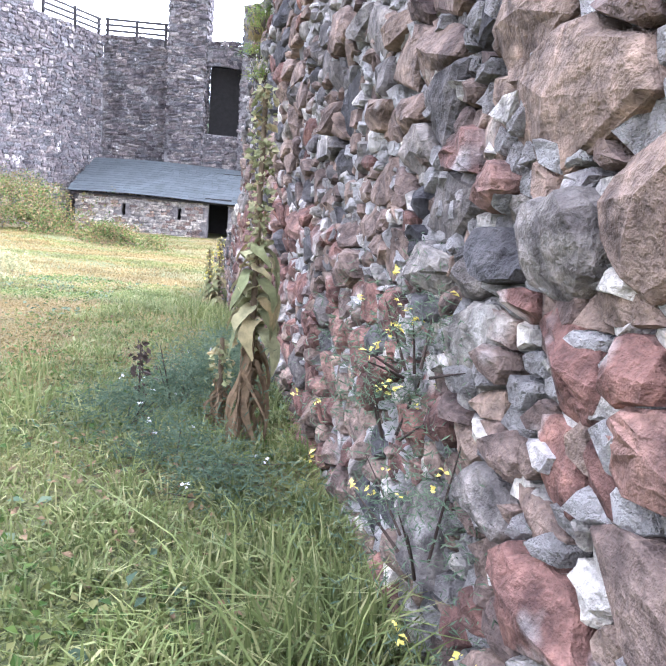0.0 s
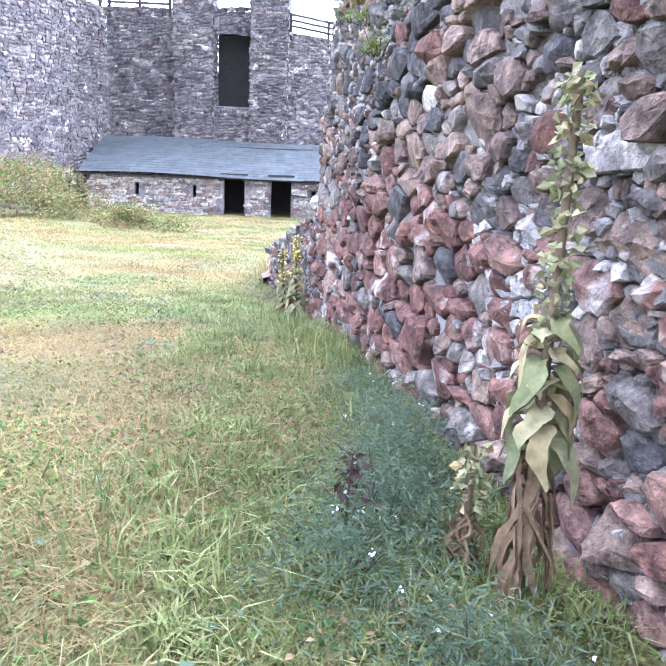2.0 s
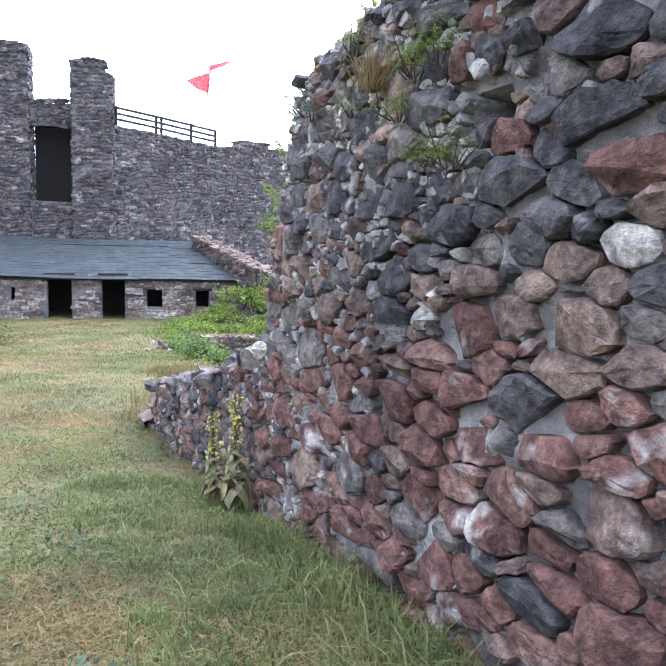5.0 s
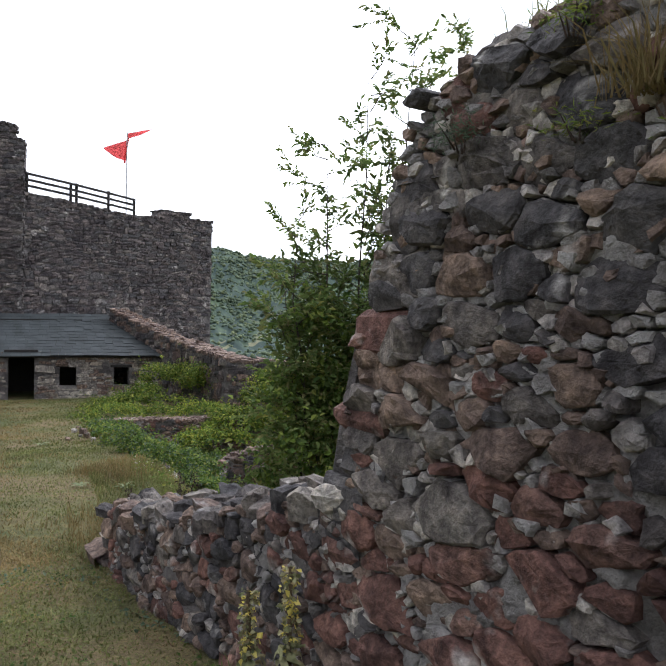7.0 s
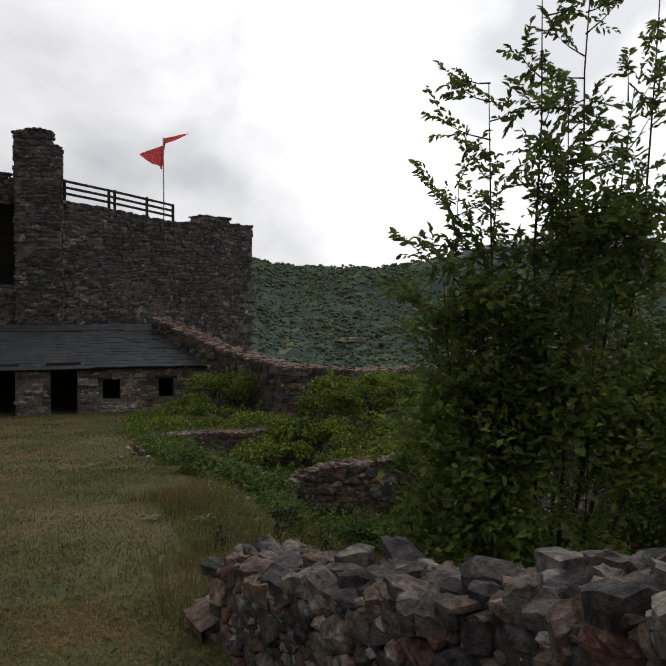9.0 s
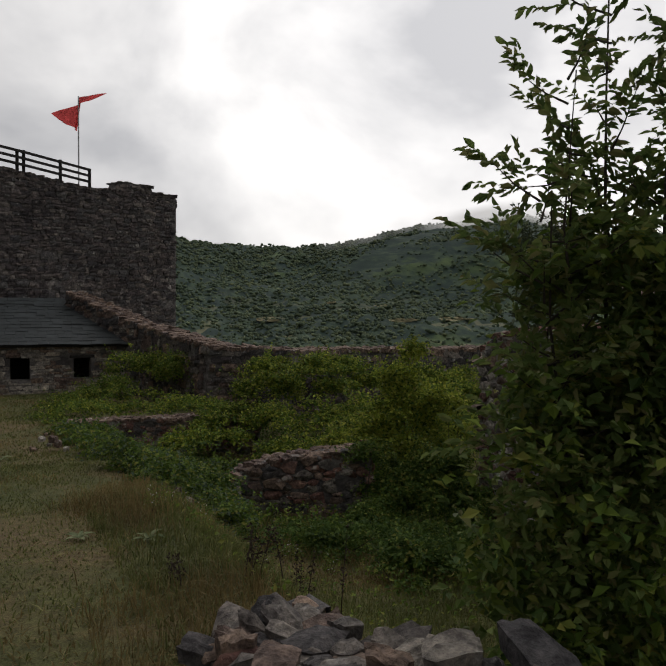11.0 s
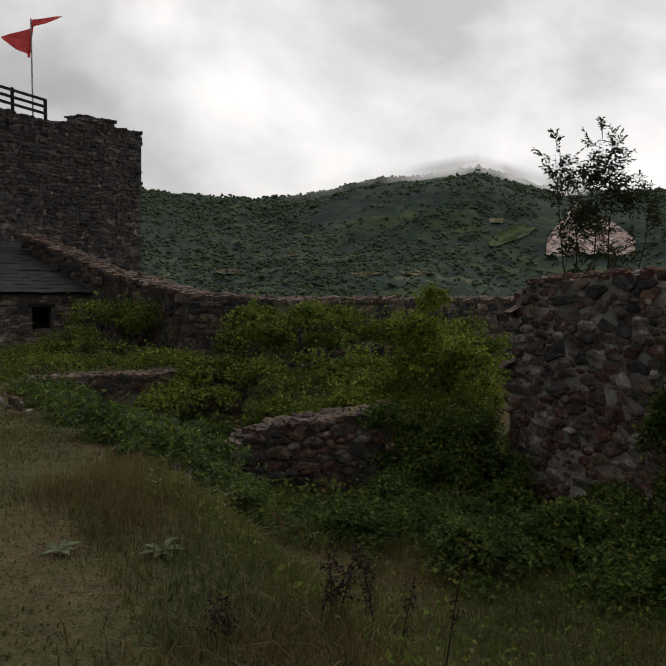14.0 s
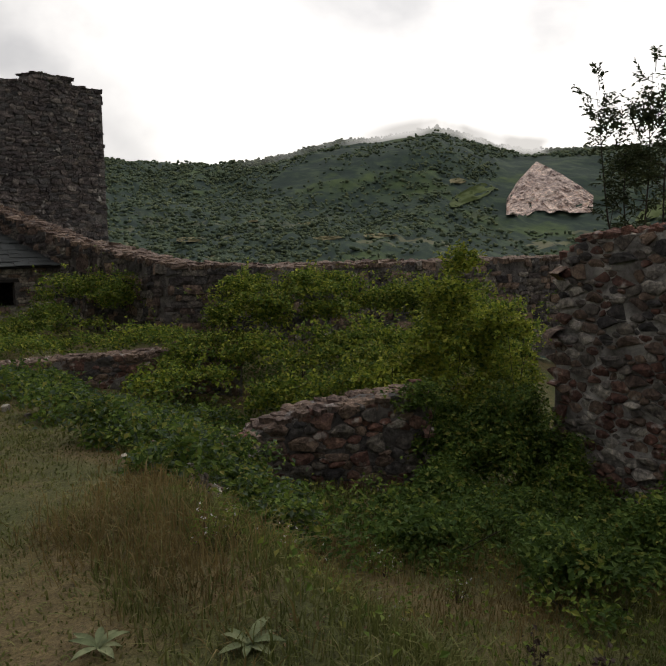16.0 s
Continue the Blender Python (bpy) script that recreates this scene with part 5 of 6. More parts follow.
clover("small dark green clover leaves patching the meadow", -1.5, 3.3, -13.4, -2, 40000, 0.026, LEAF_DARK, 301, 0.2)
clover("fresh green plantain leaves patching the meadow", -1.5, 3.3, -13.4, -2, 22000, 0.03, GRASS_GREEN, 303, 0.35)
clover("brown leaf litter and bare crumbs of soil in the meadow", -2.5, 3.0, -13.0, 2, 26000, 0.024, LEAF_DEAD, 305, 0.5)
clover("grey-green broad weeds patching the meadow", -1.5, 3.3, -13.4, -2, 14000, 0.04, LEAF_BLUE, 307, 0.5)


def shell_points(blobs, n, r, thick=0.35):
    """Points near the skin of uneven rounded masses (x, y, z, rx, ry, rz)."""
    vol = np.array([b[3] * b[4] + b[4] * b[5] + b[3] * b[5] for b in blobs])
    pick = r.choice(len(blobs), n, p=vol / vol.sum())
    B = np.array(blobs)[pick]
    d = r.normal(0, 1, (n, 3))
    d /= np.linalg.norm(d, axis=1, keepdims=True)
    d[:, 2] = np.where(d[:, 2] < -0.35, -d[:, 2], d[:, 2])
    lump = 1 + 0.22 * fnoise(d[:, 0] * 3 + pick, d[:, 1] * 3 + d[:, 2] * 2.5, 51, 3)
    rad = lump * (1 - thick * r.random(n) ** 1.6) + np.abs(r.normal(0, 0.05, n)) * (r.random(n) < 0.3)
    return B[:, :3] + d * B[:, 3:] * rad[:, None], d


def stem_curve(name, points, radius, material, parent, tip=0.25):
    """A tapering round stem through points."""
    pts = [Vector(p) for p in points]
    seg = 6
    vs, fs = [], []
    for i, p in enumerate(pts):
        d = (pts[min(i + 1, len(pts) - 1)] - pts[max(i - 1, 0)]).normalized()
        q = d.to_track_quat("Z", "Y")
        rad = radius * (1 - (1 - tip) * i / (len(pts) - 1))
        for k in range(seg):
            a = 2 * math.pi * k / seg
            vs.append(p + q @ Vector((rad * math.cos(a), rad * math.sin(a), 0)))
    for i in range(len(pts) - 1):
        for k in range(seg):
            fs.append((i * seg + k, i * seg + (k + 1) % seg, (i + 1) * seg + (k + 1) % seg, (i + 1) * seg + k))
    return part_np(name, np.array([tuple(v) for v in vs]), np.array(fs), material, parent, smooth=True)


def over_ground(blobs):
    """Masses given by their height over the ground under them."""
    return [(x, y, land_at(x, y) + h, *size) for x, y, h, *size in blobs]


def bush(name, label, blobs, n, size, mats, seed, stems=6, category="bush", narrow=0.6, shoots=26):
    """Leafy mass: stems, clumps of leaves in several tones, and arching shoots that stick out."""
    r = np.random.default_rng(seed)
    cx, cy = np.mean([b[0] for b in blobs]), np.mean([b[1] for b in blobs])
    base = np.array([cx, cy, land_at(cx, cy)])
    th = thing(name, label, category, tuple(base))
    clumps, sprays = [], []
    for b in blobs:
        c, rad = np.array(b[:3]), np.array(b[3:])
        for _ in range(13):
            d = r.normal(0, 1, 3)
            d /= np.linalg.norm(d)
            d[2] = abs(d[2]) - 0.25
            k = r.uniform(0.22, 0.5)
            clumps.append((*(c + d * rad * r.uniform(0.5, 0.95)), *(rad * k)))
        for _ in range(shoots):
            d = r.normal(0, 1, 3)
            d /= np.linalg.norm(d)
            d[2] = abs(d[2]) * 0.9 + 0.1
            p0 = c + d * rad * 0.7
            ln = r.uniform(0.25, 0.6) * max(0.5, float(rad.mean()))
            side = r.normal(0, 0.35, 3)
            for t in np.linspace(0, 1, 14):
                sprays.append(p0 + (d + side * t) * ln * t + [0, 0, 0.35 * ln * t - 0.55 * ln * t * t])
    sprays = np.array(sprays)
    for mat, share in mats:
        p, d = shell_points(clumps, int(n * share * 1.1), r, 0.6)
        sp = sprays[r.random(len(sprays)) < share] 
        p = np.concatenate([p, sp + r.normal(0, 0.03, sp.shape)])
        d = np.concatenate([d, np.zeros_like(sp) + [0, 0, 1]])
        ok = p[:, 2] > land_z(p[:, 0], p[:, 1]) - 0.02
        v, f = leaves(p[ok] - base, size * 0.85, r, 0.45, narrow, normals=d[ok])
        tagged(part_np("crown", v, f, mat, th), kind="stuff")
    for k in range(stems):
        b = blobs[int(r.integers(len(blobs)))]
        x0, y0 = b[0] + r.normal(0, 0.2) * b[3], b[1] + r.normal(0, 0.2) * b[4]
        tip = np.array([b[0], b[1], b[2]]) + r.normal(0, 0.55, 3) * np.array(b[3:]) + [0, 0, 0.3 * b[5]]
        foot = np.array([x0, y0, land_at(x0, y0) - 0.03])
        mid = (foot + tip) / 2 + r.normal(0, 0.08, 3)
        stem_curve("stem", [foot - base, (foot + mid) / 2 - base + r.normal(0, 0.02, 3), mid - base, tip - base], 0.014, BARK, th)
    return th


BRAMBLE = [(LEAF_MID, 0.6), (LEAF_DARK, 0.4)]
bush("bramble_thicket", "sprawling heap of brambles and cut branches below the castle wall", [(-9.5, 15, 0.9, 2.6, 2.2, 1.5), (-7, 14.5, 0.7, 2.2, 2.0, 1.15), (-5, 13.6, 0.5, 1.7, 1.4, 0.75), (-3.6, 12.8, 0.35, 1.2, 0.9, 0.45), (-11, 18, 1.2, 2.0, 3.0, 1.6), (-10.5, 10, 1.0, 2.0, 3.0, 1.3)], 26000, 0.11, [(LEAF_DEAD, 0.25), (LEAF_DARK, 0.35), (GRASS_GREEN, 0.15), (GRASS_DRY, 0.25)], 101, 14)
bush("hazel_bush", "bright green bush against the shed corner", [(5.2, 20.8, 0.9, 1.3, 1.2, 0.9), (6.2, 19.3, 0.9, 1.2, 1.2, 1.0), (4.2, 19.2, 0.4, 1.3, 1.0, 0.6)], 7000, 0.11, [(LEAF_MID, 0.6), (LEAF_LIGHT, 0.2), (LEAF_DARK, 0.2)], 102)
bush("bramble_bank", "rank bramble bank in front of the curtain wall", [(7.4, 14.2, 1.0, 1.1, 0.9, 0.85), (8.7, 13.6, 1.2, 1.0, 0.9, 0.85), (10.2, 13.4, 1.1, 1.3, 0.9, 0.8), (11.8, 13.2, 1.2, 1.1, 0.9, 0.75), (6.3, 13.4, 0.3, 1.3, 0.9, 0.6), (7.9, 12.0, 0.4, 1.2, 0.9, 0.7), (9.5, 11.5, 0.5, 1.3, 0.9, 0.7), (11.3, 11.2, 0.5, 1.4, 0.9, 0.8), (13, 13, 1.0, 1.5, 1.2, 0.8), (6.8, 10.5, -0.2, 1.2, 0.9, 0.6), (8.6, 9.8, 0.2, 1.2, 0.9, 0.8), (7.8, 14.6, 1.5, 0.9, 0.6, 0.6), (9.6, 14.2, 1.5, 1.1, 0.6, 0.55), (10.6, 9.6, 0.4, 1.3, 1.0, 0.8), (12.8, 11, 0.6, 1.4, 1.2, 0.9), (5.2, 12.3, 0.0, 1.1, 0.9, 0.5)], 44000, 0.11, [(LEAF_MID, 0.5), (LEAF_DARK, 0.2), (LEAF_LIGHT, 0.3)], 103, 12)
bush("elder_bush", "tall yellow-green bush by the broken end of the wall", [(8.1, 7.5, 1.1, 0.75, 0.7, 0.9), (7.9, 7.4, 1.9, 0.5, 0.45, 0.6), (8.35, 7.6, 2.45, 0.28, 0.28, 0.45), (9.0, 8.3, 1.3, 0.8, 0.7, 0.8), (7.4, 7.7, 0.6, 0.8, 0.6, 0.65), (8.6, 6.9, 0.3, 0.6, 0.5, 0.9), (6.9, 7.6, 0.75, 0.6, 0.5, 0.4), (7.9, 6.9, 0.2, 0.7, 0.5, 0.9), (8.6, 6.9, 1.3, 0.45, 0.45, 0.7), (7.6, 7.2, 1.3, 0.5, 0.45, 0.5), (9.4, 7.5, 0.4, 0.6, 0.6, 0.9)], 20000, 0.09, [(LEAF_LIGHT, 0.6), (LEAF_MID, 0.3), (LEAF_DARK, 0.1)], 104, 8)
bush("bramble_cover", "dark brambles covering the sunken room and wall stub", [(7.2, 6.3, 0.1, 0.75, 0.6, 0.75), (6.6, 5.9, -0.75, 0.6, 0.4, 0.45), (8.2, 6.2, 0.1, 0.6, 0.6, 0.9), (7.4, 5.2, -0.6, 0.9, 0.6, 0.5), (6.6, 6.4, 0.75, 0.5, 0.4, 0.35), (6.2, 4.6, -0.6, 0.9, 0.5, 0.35), (8.0, 4.9, -0.6, 0.7, 0.6, 0.6), (7.7, 6.0, 0.0, 0.8, 0.5, 0.9), (7.1, 5.7, -0.2, 0.7, 0.5, 0.7), (8.4, 5.6, -0.3, 0.5, 0.6, 0.8)], 24000, 0.08, [(LEAF_DARK, 0.55), (LEAF_MID, 0.45)], 105, 10)
bush("bramble_cover", "dark brambles at the foot of the tall wall", [(8.3, 3.2, -0.2, 0.6, 0.7, 0.7), (7.6, 2.4, -0.2, 0.8, 0.8, 0.65), (8.4, 1.9, 0.5, 0.5, 0.8, 0.9), (6.8, 3.6, -0.6, 0.9, 0.7, 0.4), (6.6, 1.4, 0.0, 1.0, 0.8, 0.6), (8.55, 2.5, 1.2, 0.3, 0.5, 0.8), (8.5, 2.1, 2.1, 0.35, 0.6, 0.7), (8.5, 1.3, 2.3, 0.4, 0.6, 0.7)], 22000, 0.08, [(LEAF_DARK, 0.6), (LEAF_MID, 0.4)], 106, 8)
WEEDS = [(LEAF_MID, 0.45), (LEAF_BLUE, 0.2), (LEAF_DARK, 0.35)]
bush("weed_bank", "grey-green weeds growing over a heap of rubble", over_ground([(2.9, 7.4, 0.25, 0.7, 0.7, 0.4), (2.3, 6.4, 0.15, 0.5, 0.7, 0.35), (2.9, 5.9, 0.3, 0.6, 0.7, 0.45), (3.4, 5.0, 0.25, 0.6, 0.7, 0.5), (2.1, 8.4, 0.12, 0.5, 0.9, 0.3), (3.3, 8.7, 0.3, 0.8, 1.0, 0.45), (3.8, 6.4, 0.35, 0.4, 0.6, 0.6), (2.5, 4.9, 0.2, 0.5, 0.5, 0.35), (3.8, 7.9, 0.3, 0.5, 0.6, 0.5), (3.1, 4.1, 0.2, 0.5, 0.4, 0.35)]), 13000, 0.085, WEEDS, 107, 5)
bush("weed_bank", "rank green weeds along the edge of the meadow", over_ground([(2.2, 10.3, 0.12, 0.6, 1.0, 0.3), (3.3, 10.8, 0.2, 0.9, 1.0, 0.4), (4.6, 10.8, 0.2, 1.1, 1.0, 0.45), (2.0, 12.2, 0.08, 0.5, 0.8, 0.22)]), 8000, 0.1, WEEDS, 109, 5)
bush("weed_bank", "yellow-green weeds above the terrace wall", [(3.2, 16, 0.35, 1.2, 1.2, 0.35), (5.2, 15.2, 0.45, 1.4, 1.0, 0.4), (2.6, 18.5, 0.2, 0.9, 1.6, 0.3), (3.6, 20.5, 0.2, 1.0, 1.4, 0.35), (1.8, 15.6, 0.25, 0.5, 1.2, 0.25)], 7000, 0.1, [(LEAF_MID, 0.6), (LEAF_LIGHT, 0.2), (LEAF_DARK, 0.2)], 108, 5)
bush("bramble_cover", "dark brambles spreading over the bank of the sunken room", [(4.6, 5.9, -0.5, 0.5, 0.4, 0.45), (5.3, 5.5, -0.45, 0.7, 0.5, 0.5), (6.1, 5.4, -0.3, 0.7, 0.5, 0.6), (5.6, 4.4, -0.3, 0.8, 0.6, 0.45), (4.8, 3.9, 0.0, 0.7, 0.6, 0.4), (6.9, 4.2, -0.4, 0.8, 0.6, 0.5), (6.0, 3.0, 0.0, 0.9, 0.7, 0.45), (5.2, 2.4, 0.3, 0.7, 0.6, 0.35), (7.0, 2.7, 0.0, 0.8, 0.7, 0.6)], 21000, 0.08, [(LEAF_DARK, 0.75), (LEAF_MID, 0.25)], 110, 8)


def ground_cover(label, x0, x1, y0, y1, n, size, mat, high, seed, cut_off):
    r = np.random.default_rng(seed)
    x, y = r.uniform(x0, x1, n), r.uniform(y0, y1, n)
    lush = fnoise(x * 1.1, y * 1.1, seed, 3)
    ok = (x > edge_x(y) + cut_off) & (lush > r.uniform(-1.0, 0.3, n)) & ((x < 8.85) | (y > 6.4)) & ~((x > 4.0) & (x < 6.6) & (y > 5.3) & (y < 7.3)) & ~((y > 12.6 + 0.1 * (7 - x)) & (y < 15.2) & (x < 7.2))
    x, y, lush = x[ok], y[ok], lush[ok]
    z = land_z(x, y) + r.random(len(x)) ** 0.7 * high * np.clip(0.7 + 0.6 * lush, 0.15, 1.4)
    v, f = leaves(np.stack([x, y, z], -1), size, r, 0.8, 0.6)
    tagged(part_np("bramble_carpet", v, f, mat), label, "brambles", kind="stuff")


ground_cover("dark bramble leaves carpeting the sunken room", 2.5, 14, 3.6, 15, 60000, 0.07, LEAF_DARK, 0.45, 71, 0.7)
ground_cover("fresh green bramble leaves carpeting the sunken room", 2.5, 14, 3.8, 15, 26000, 0.07, LEAF_MID, 0.55, 72, 0.4)
ground_cover("green weeds among the tall grass of the bank", 2.0, 9, -1.5, 4, 5000, 0.05, LEAF_MID, 0.3, 73, 0.0)


def tree(name, label, foot, stems, masses, n, size, mat, seed, radius=0.05, twig=9, narrow=0.5, reach=0.75):
    """Several tapering stems with limbs; leaves stand alternately along thin twigs."""
    r = np.random.default_rng(seed)
    foot = np.array(foot, float)
    th = thing(name, label, "tree", tuple(foot))
    at, to, tv, tf = [], [], [], []
    for top in stems:
        top = np.array(top, float) - foot
        start = r.normal(0, 0.06, 3) * [1, 1, 0]
        bow = np.array([top[0], top[1], 0]) * 0.22
        pts = [start + (top - start) * t + bow * math.sin(math.pi * t) + r.normal(0, 0.03, 3) * t for t in np.linspace(0, 1, 7)]
        stem_curve("trunk", pts, radius, BARK, th, 0.15)
        for t in np.linspace(0.3, 1.0, twig * 2):
            p0 = start + (top - start) * t + bow * math.sin(math.pi * t)
            d = r.normal(0, 1, 3) * [1, 1, 0.4] + [0, 0, 0.55]
            d /= np.linalg.norm(d)
            ln = reach * (1 - 0.55 * t) * r.uniform(0.6, 1.2)
            p2 = p0 + d * ln + [0, 0, 0.12 * ln]
            stem_curve("limb", [p0, p0 + d * ln * 0.5, p2], radius * 0.3, BARK, th, 0.3)
            for q in r.uniform(0.25, 1.0, 5):
                a = p0 + (p2 - p0) * q
                e = d + r.normal(0, 0.55, 3) + [0, 0, 0.25]
                e /= np.linalg.norm(e)
                tl = reach * r.uniform(0.25, 0.5)
                k = len(tv)
                tv += [a, a + e * tl, a + [0.005, 0.005, 0]]
                tf.append((k, k + 1, k + 2))
                side = np.cross(e, [0, 0, 1.0]) + r.normal(0, 0.25, 3)
                for j, u in enumerate(np.linspace(0.12, 1.0, max(5, int(tl / size * 3.2)))):
                    at.append(a + e * tl * u)
                    to.append(e * 0.55 + side * (1 if j % 2 else -1) * (1.15 - u) + [0, 0, -0.15])
    tagged(part_np("twig", np.array(tv), np.array(tf), BARK, th), kind="stuff")
    v, f = leaves(np.array(at), size, r, 0.5, narrow, along=np.array(to), oval=True)
    tagged(part_np("crown", v, f, mat, th), kind="stuff")
    if masses:
        p, d = shell_points(masses, n, r, 0.8)
        v, f = leaves(p - foot, size, r, 0.3, narrow, normals=d, oval=True)
        tagged(part_np("crown", v, f, mat, th), kind="stuff")
    return th


GROVE = [(2.85, -2.85, 2.9, 0.55, 0.5, 0.9), (3.4, -2.8, 3.1, 0.8, 0.6, 1.0), (4.3, -2.8, 2.8, 0.8, 0.6, 1.0), (2.75, -2.85, 2.2, 0.5, 0.5, 0.7), (3.0, -2.8, 3.75, 0.45, 0.5, 0.45), (3.8, -2.85, 4.2, 0.5, 0.5, 0.7)]
tree("young_tree", "slender young tree with small dark leaves behind the low wall", (3.2, -2.85, land_at(3.2, -2.85)),
     [(2.65, -2.8, 4.75), (2.95, -2.75, 5.5), (3.3, -2.9, 6.1), (3.8, -2.7, 6.6), (2.55, -2.75, 4.2), (4.4, -2.8, 6.6), (4.9, -2.9, 6.1), (3.5, -2.9, 5.3), (4.1, -2.8, 5.6)],
     GROVE, 8000, 0.062, LEAF_TREE, 111, 0.022, 13, 0.48, 0.62)
bush("tree_undergrowth", "dense dark undergrowth round the young tree", GROVE + [(2.6, -2.9, 1.5, 0.6, 0.6, 0.6), (3.4, -2.8, 1.6, 0.8, 0.6, 0.8), (2.3, -2.7, 1.0, 0.5, 0.5, 0.5)], 13000, 0.085, [(LEAF_DARK, 0.15), (LEAF_TREE, 0.35), (LEAF_MID, 0.5)], 113, 4)
tree("wall_tree", "small multi-stemmed ash sapling growing from the wall top", (10.3, 5.5, 1.2),
     [(10.3, 5.65, 5.45), (10.2, 6.55, 5.3), (10.3, 5.35, 5.25), (10.4, 4.7, 4.4), (10.25, 6.05, 4.8)],
     [(10.3, 5.65, 4.7, 0.3, 0.5, 0.65), (10.3, 6.4, 4.75, 0.25, 0.3, 0.5), (10.3, 5.1, 4.3, 0.3, 0.5, 0.5), (10.3, 5.9, 4.0, 0.3, 0.6, 0.5)], 2600, 0.075, LEAF_WALL_TREE, 112, 0.024, 10, 0.42, 0.55)


def mullein(x, y, high, r, label, dead=0.4, flowers=False):
    """Tall flower spike over broad drooping leaves, the lowest ones dead."""
    z = land_at(x, y)
    th = thing("mullein_plant", label, "plant", (x, y, z - 0.02), group="mulleins")
    lean = r.normal(0, 0.03, 2)
    pts = [(lean[0] * t * high, lean[1] * t * high, high * t) for t in np.linspace(0, 1, 8)]
    stem_curve("stem", pts, 0.016, STALK, th, 0.6)
    # spike of seed heads
    n = int(220 * high)
    t = r.uniform(0.55, 1.0, n)
    a = r.uniform(0, 6.28, n)
    rad = 0.022 + 0.012 * r.random(n)
    p = np.stack([lean[0] * t * high + rad * np.cos(a), lean[1] * t * high + rad * np.sin(a), high * t], -1)
    v, f = leaves(p, 0.03, r, 0.2, 0.8)
    part_np("flower_spike", v, f, LEAF_MULLEIN, th)
    if flowers:
        v, f = leaves(p[: n // 3] + r.normal(0, 0.012, (n // 3, 3)), 0.03, r, 0.5, 0.9)
        part_np("blossom", v, f, BLOOM_YELLOW, th)
    for k in range(int(48 * max(0.6, high))):
        q = k / (48 * max(0.6, high))
        ang = k * 2.4 + r.normal(0, 0.2)
        size = (0.25 - 0.12 * q) * r.uniform(0.8, 1.2) * min(1.0, 0.55 + high * 0.35)
        h0 = high * (0.14 + 0.46 * q)
        dead_leaf = q < dead
        drop = -1.7 + r.normal(0, 0.2) if dead_leaf else -1.2 + 0.6 * q + r.normal(0, 0.3)

        def fn(U, V, ang=ang, size=size, h0=h0, drop=drop):
            l = V * size
            wdt = size * 0.42 * np.sin(np.pi * np.clip(V * 0.92 + 0.06, 0, 1)) ** 0.55 * (U - 0.5) * (0.26 + 0.1 * np.sin(21 * V + 5 * ang) if dead_leaf else 0.85 + 0.12 * np.sin(17 * V + 3 * ang))
            out = l * (1 if not dead_leaf else 0.45) * np.exp(-0.8 * V)
            zz = h0 + 0.25 * l + drop * l * V + 0.16 * np.abs(U - 0.5) * size + 0.02 * size * np.sin(9 * V + 11 * U)
            bend = (0.07 if dead_leaf else 0.035) * np.sin(V * 5 + ang * 3) * V
            return np.stack([0.012 * math.cos(ang) + out * math.cos(ang) - (wdt + bend) * math.sin(ang), 0.012 * math.sin(ang) + out * math.sin(ang) + (wdt + bend) * math.cos(ang), np.maximum(zz, 0.01)], -1)
        v, f = sheet(fn, 5, 9)
        part_np("leaf", v, f, LEAF_DEAD if dead_leaf else LEAF_MULLEIN, th, smooth=True)
    return th


rm = np.random.default_rng(121)
mullein(2.46, -10.93, 1.4, rm, "tall withering mullein with drooping felted leaves against the wall", 0.42)
mullein(2.33, -10.8, 0.42, rm, "withered brown mullein stump beside the tall one", 0.97)
mullein(1.62, -5.95, 0.85, rm, "young mullein with yellow flowers at the foot of the wall", 0.1, True)
mullein(1.5, -5.75, 0.7, rm, "young mullein with yellow flowers at the foot of the wall", 0.1, True)
mullein(1.42, -3.4, 0.55, rm, "small mullein by the end of the low wall", 0.3)


def feathery(x, y, z, n, spread, high, label, mat=LEAF_BLUE, size=0.045, blooms=None, name="feathery_weed"):
    r = rm
    th = thing(name, label, "weed", (x, y, z), group="weeds at the wall foot")
    p = r.normal(0, 1, (n, 3)) * [spread, spread, high * 0.3]
    p[:, 2] = np.abs(p[:, 2]) + 0.02 + 0.25 * high * np.exp(-(p[:, 0] ** 2 + p[:, 1] ** 2) / spread ** 2)
    v, f = leaves(p, size, r, 0.2, 0.16, 0.05)
    tagged(part_np("foliage", v, f, mat, th), kind="stuff")
    for k in range(7):
        q = p[int(r.integers(n))]
        stem_curve("stem", [(q[0] * 0.3, q[1] * 0.3, 0), (q[0] * 0.7, q[1] * 0.7, q[2] * 0.6), tuple(q)], 0.004, DARK_STALK, th)
    if blooms:
        mat2, m = blooms
        c = p[r.integers(n, size=m)] + [0, 0, 0.02]
        v, f = leaves(np.repeat(c, 4, 0) + r.normal(0, 0.004, (4 * m, 3)), 0.013, r, 1.0, 0.8)
        tagged(part_np("blossom", v, f, mat2, th), kind="stuff")
    return th


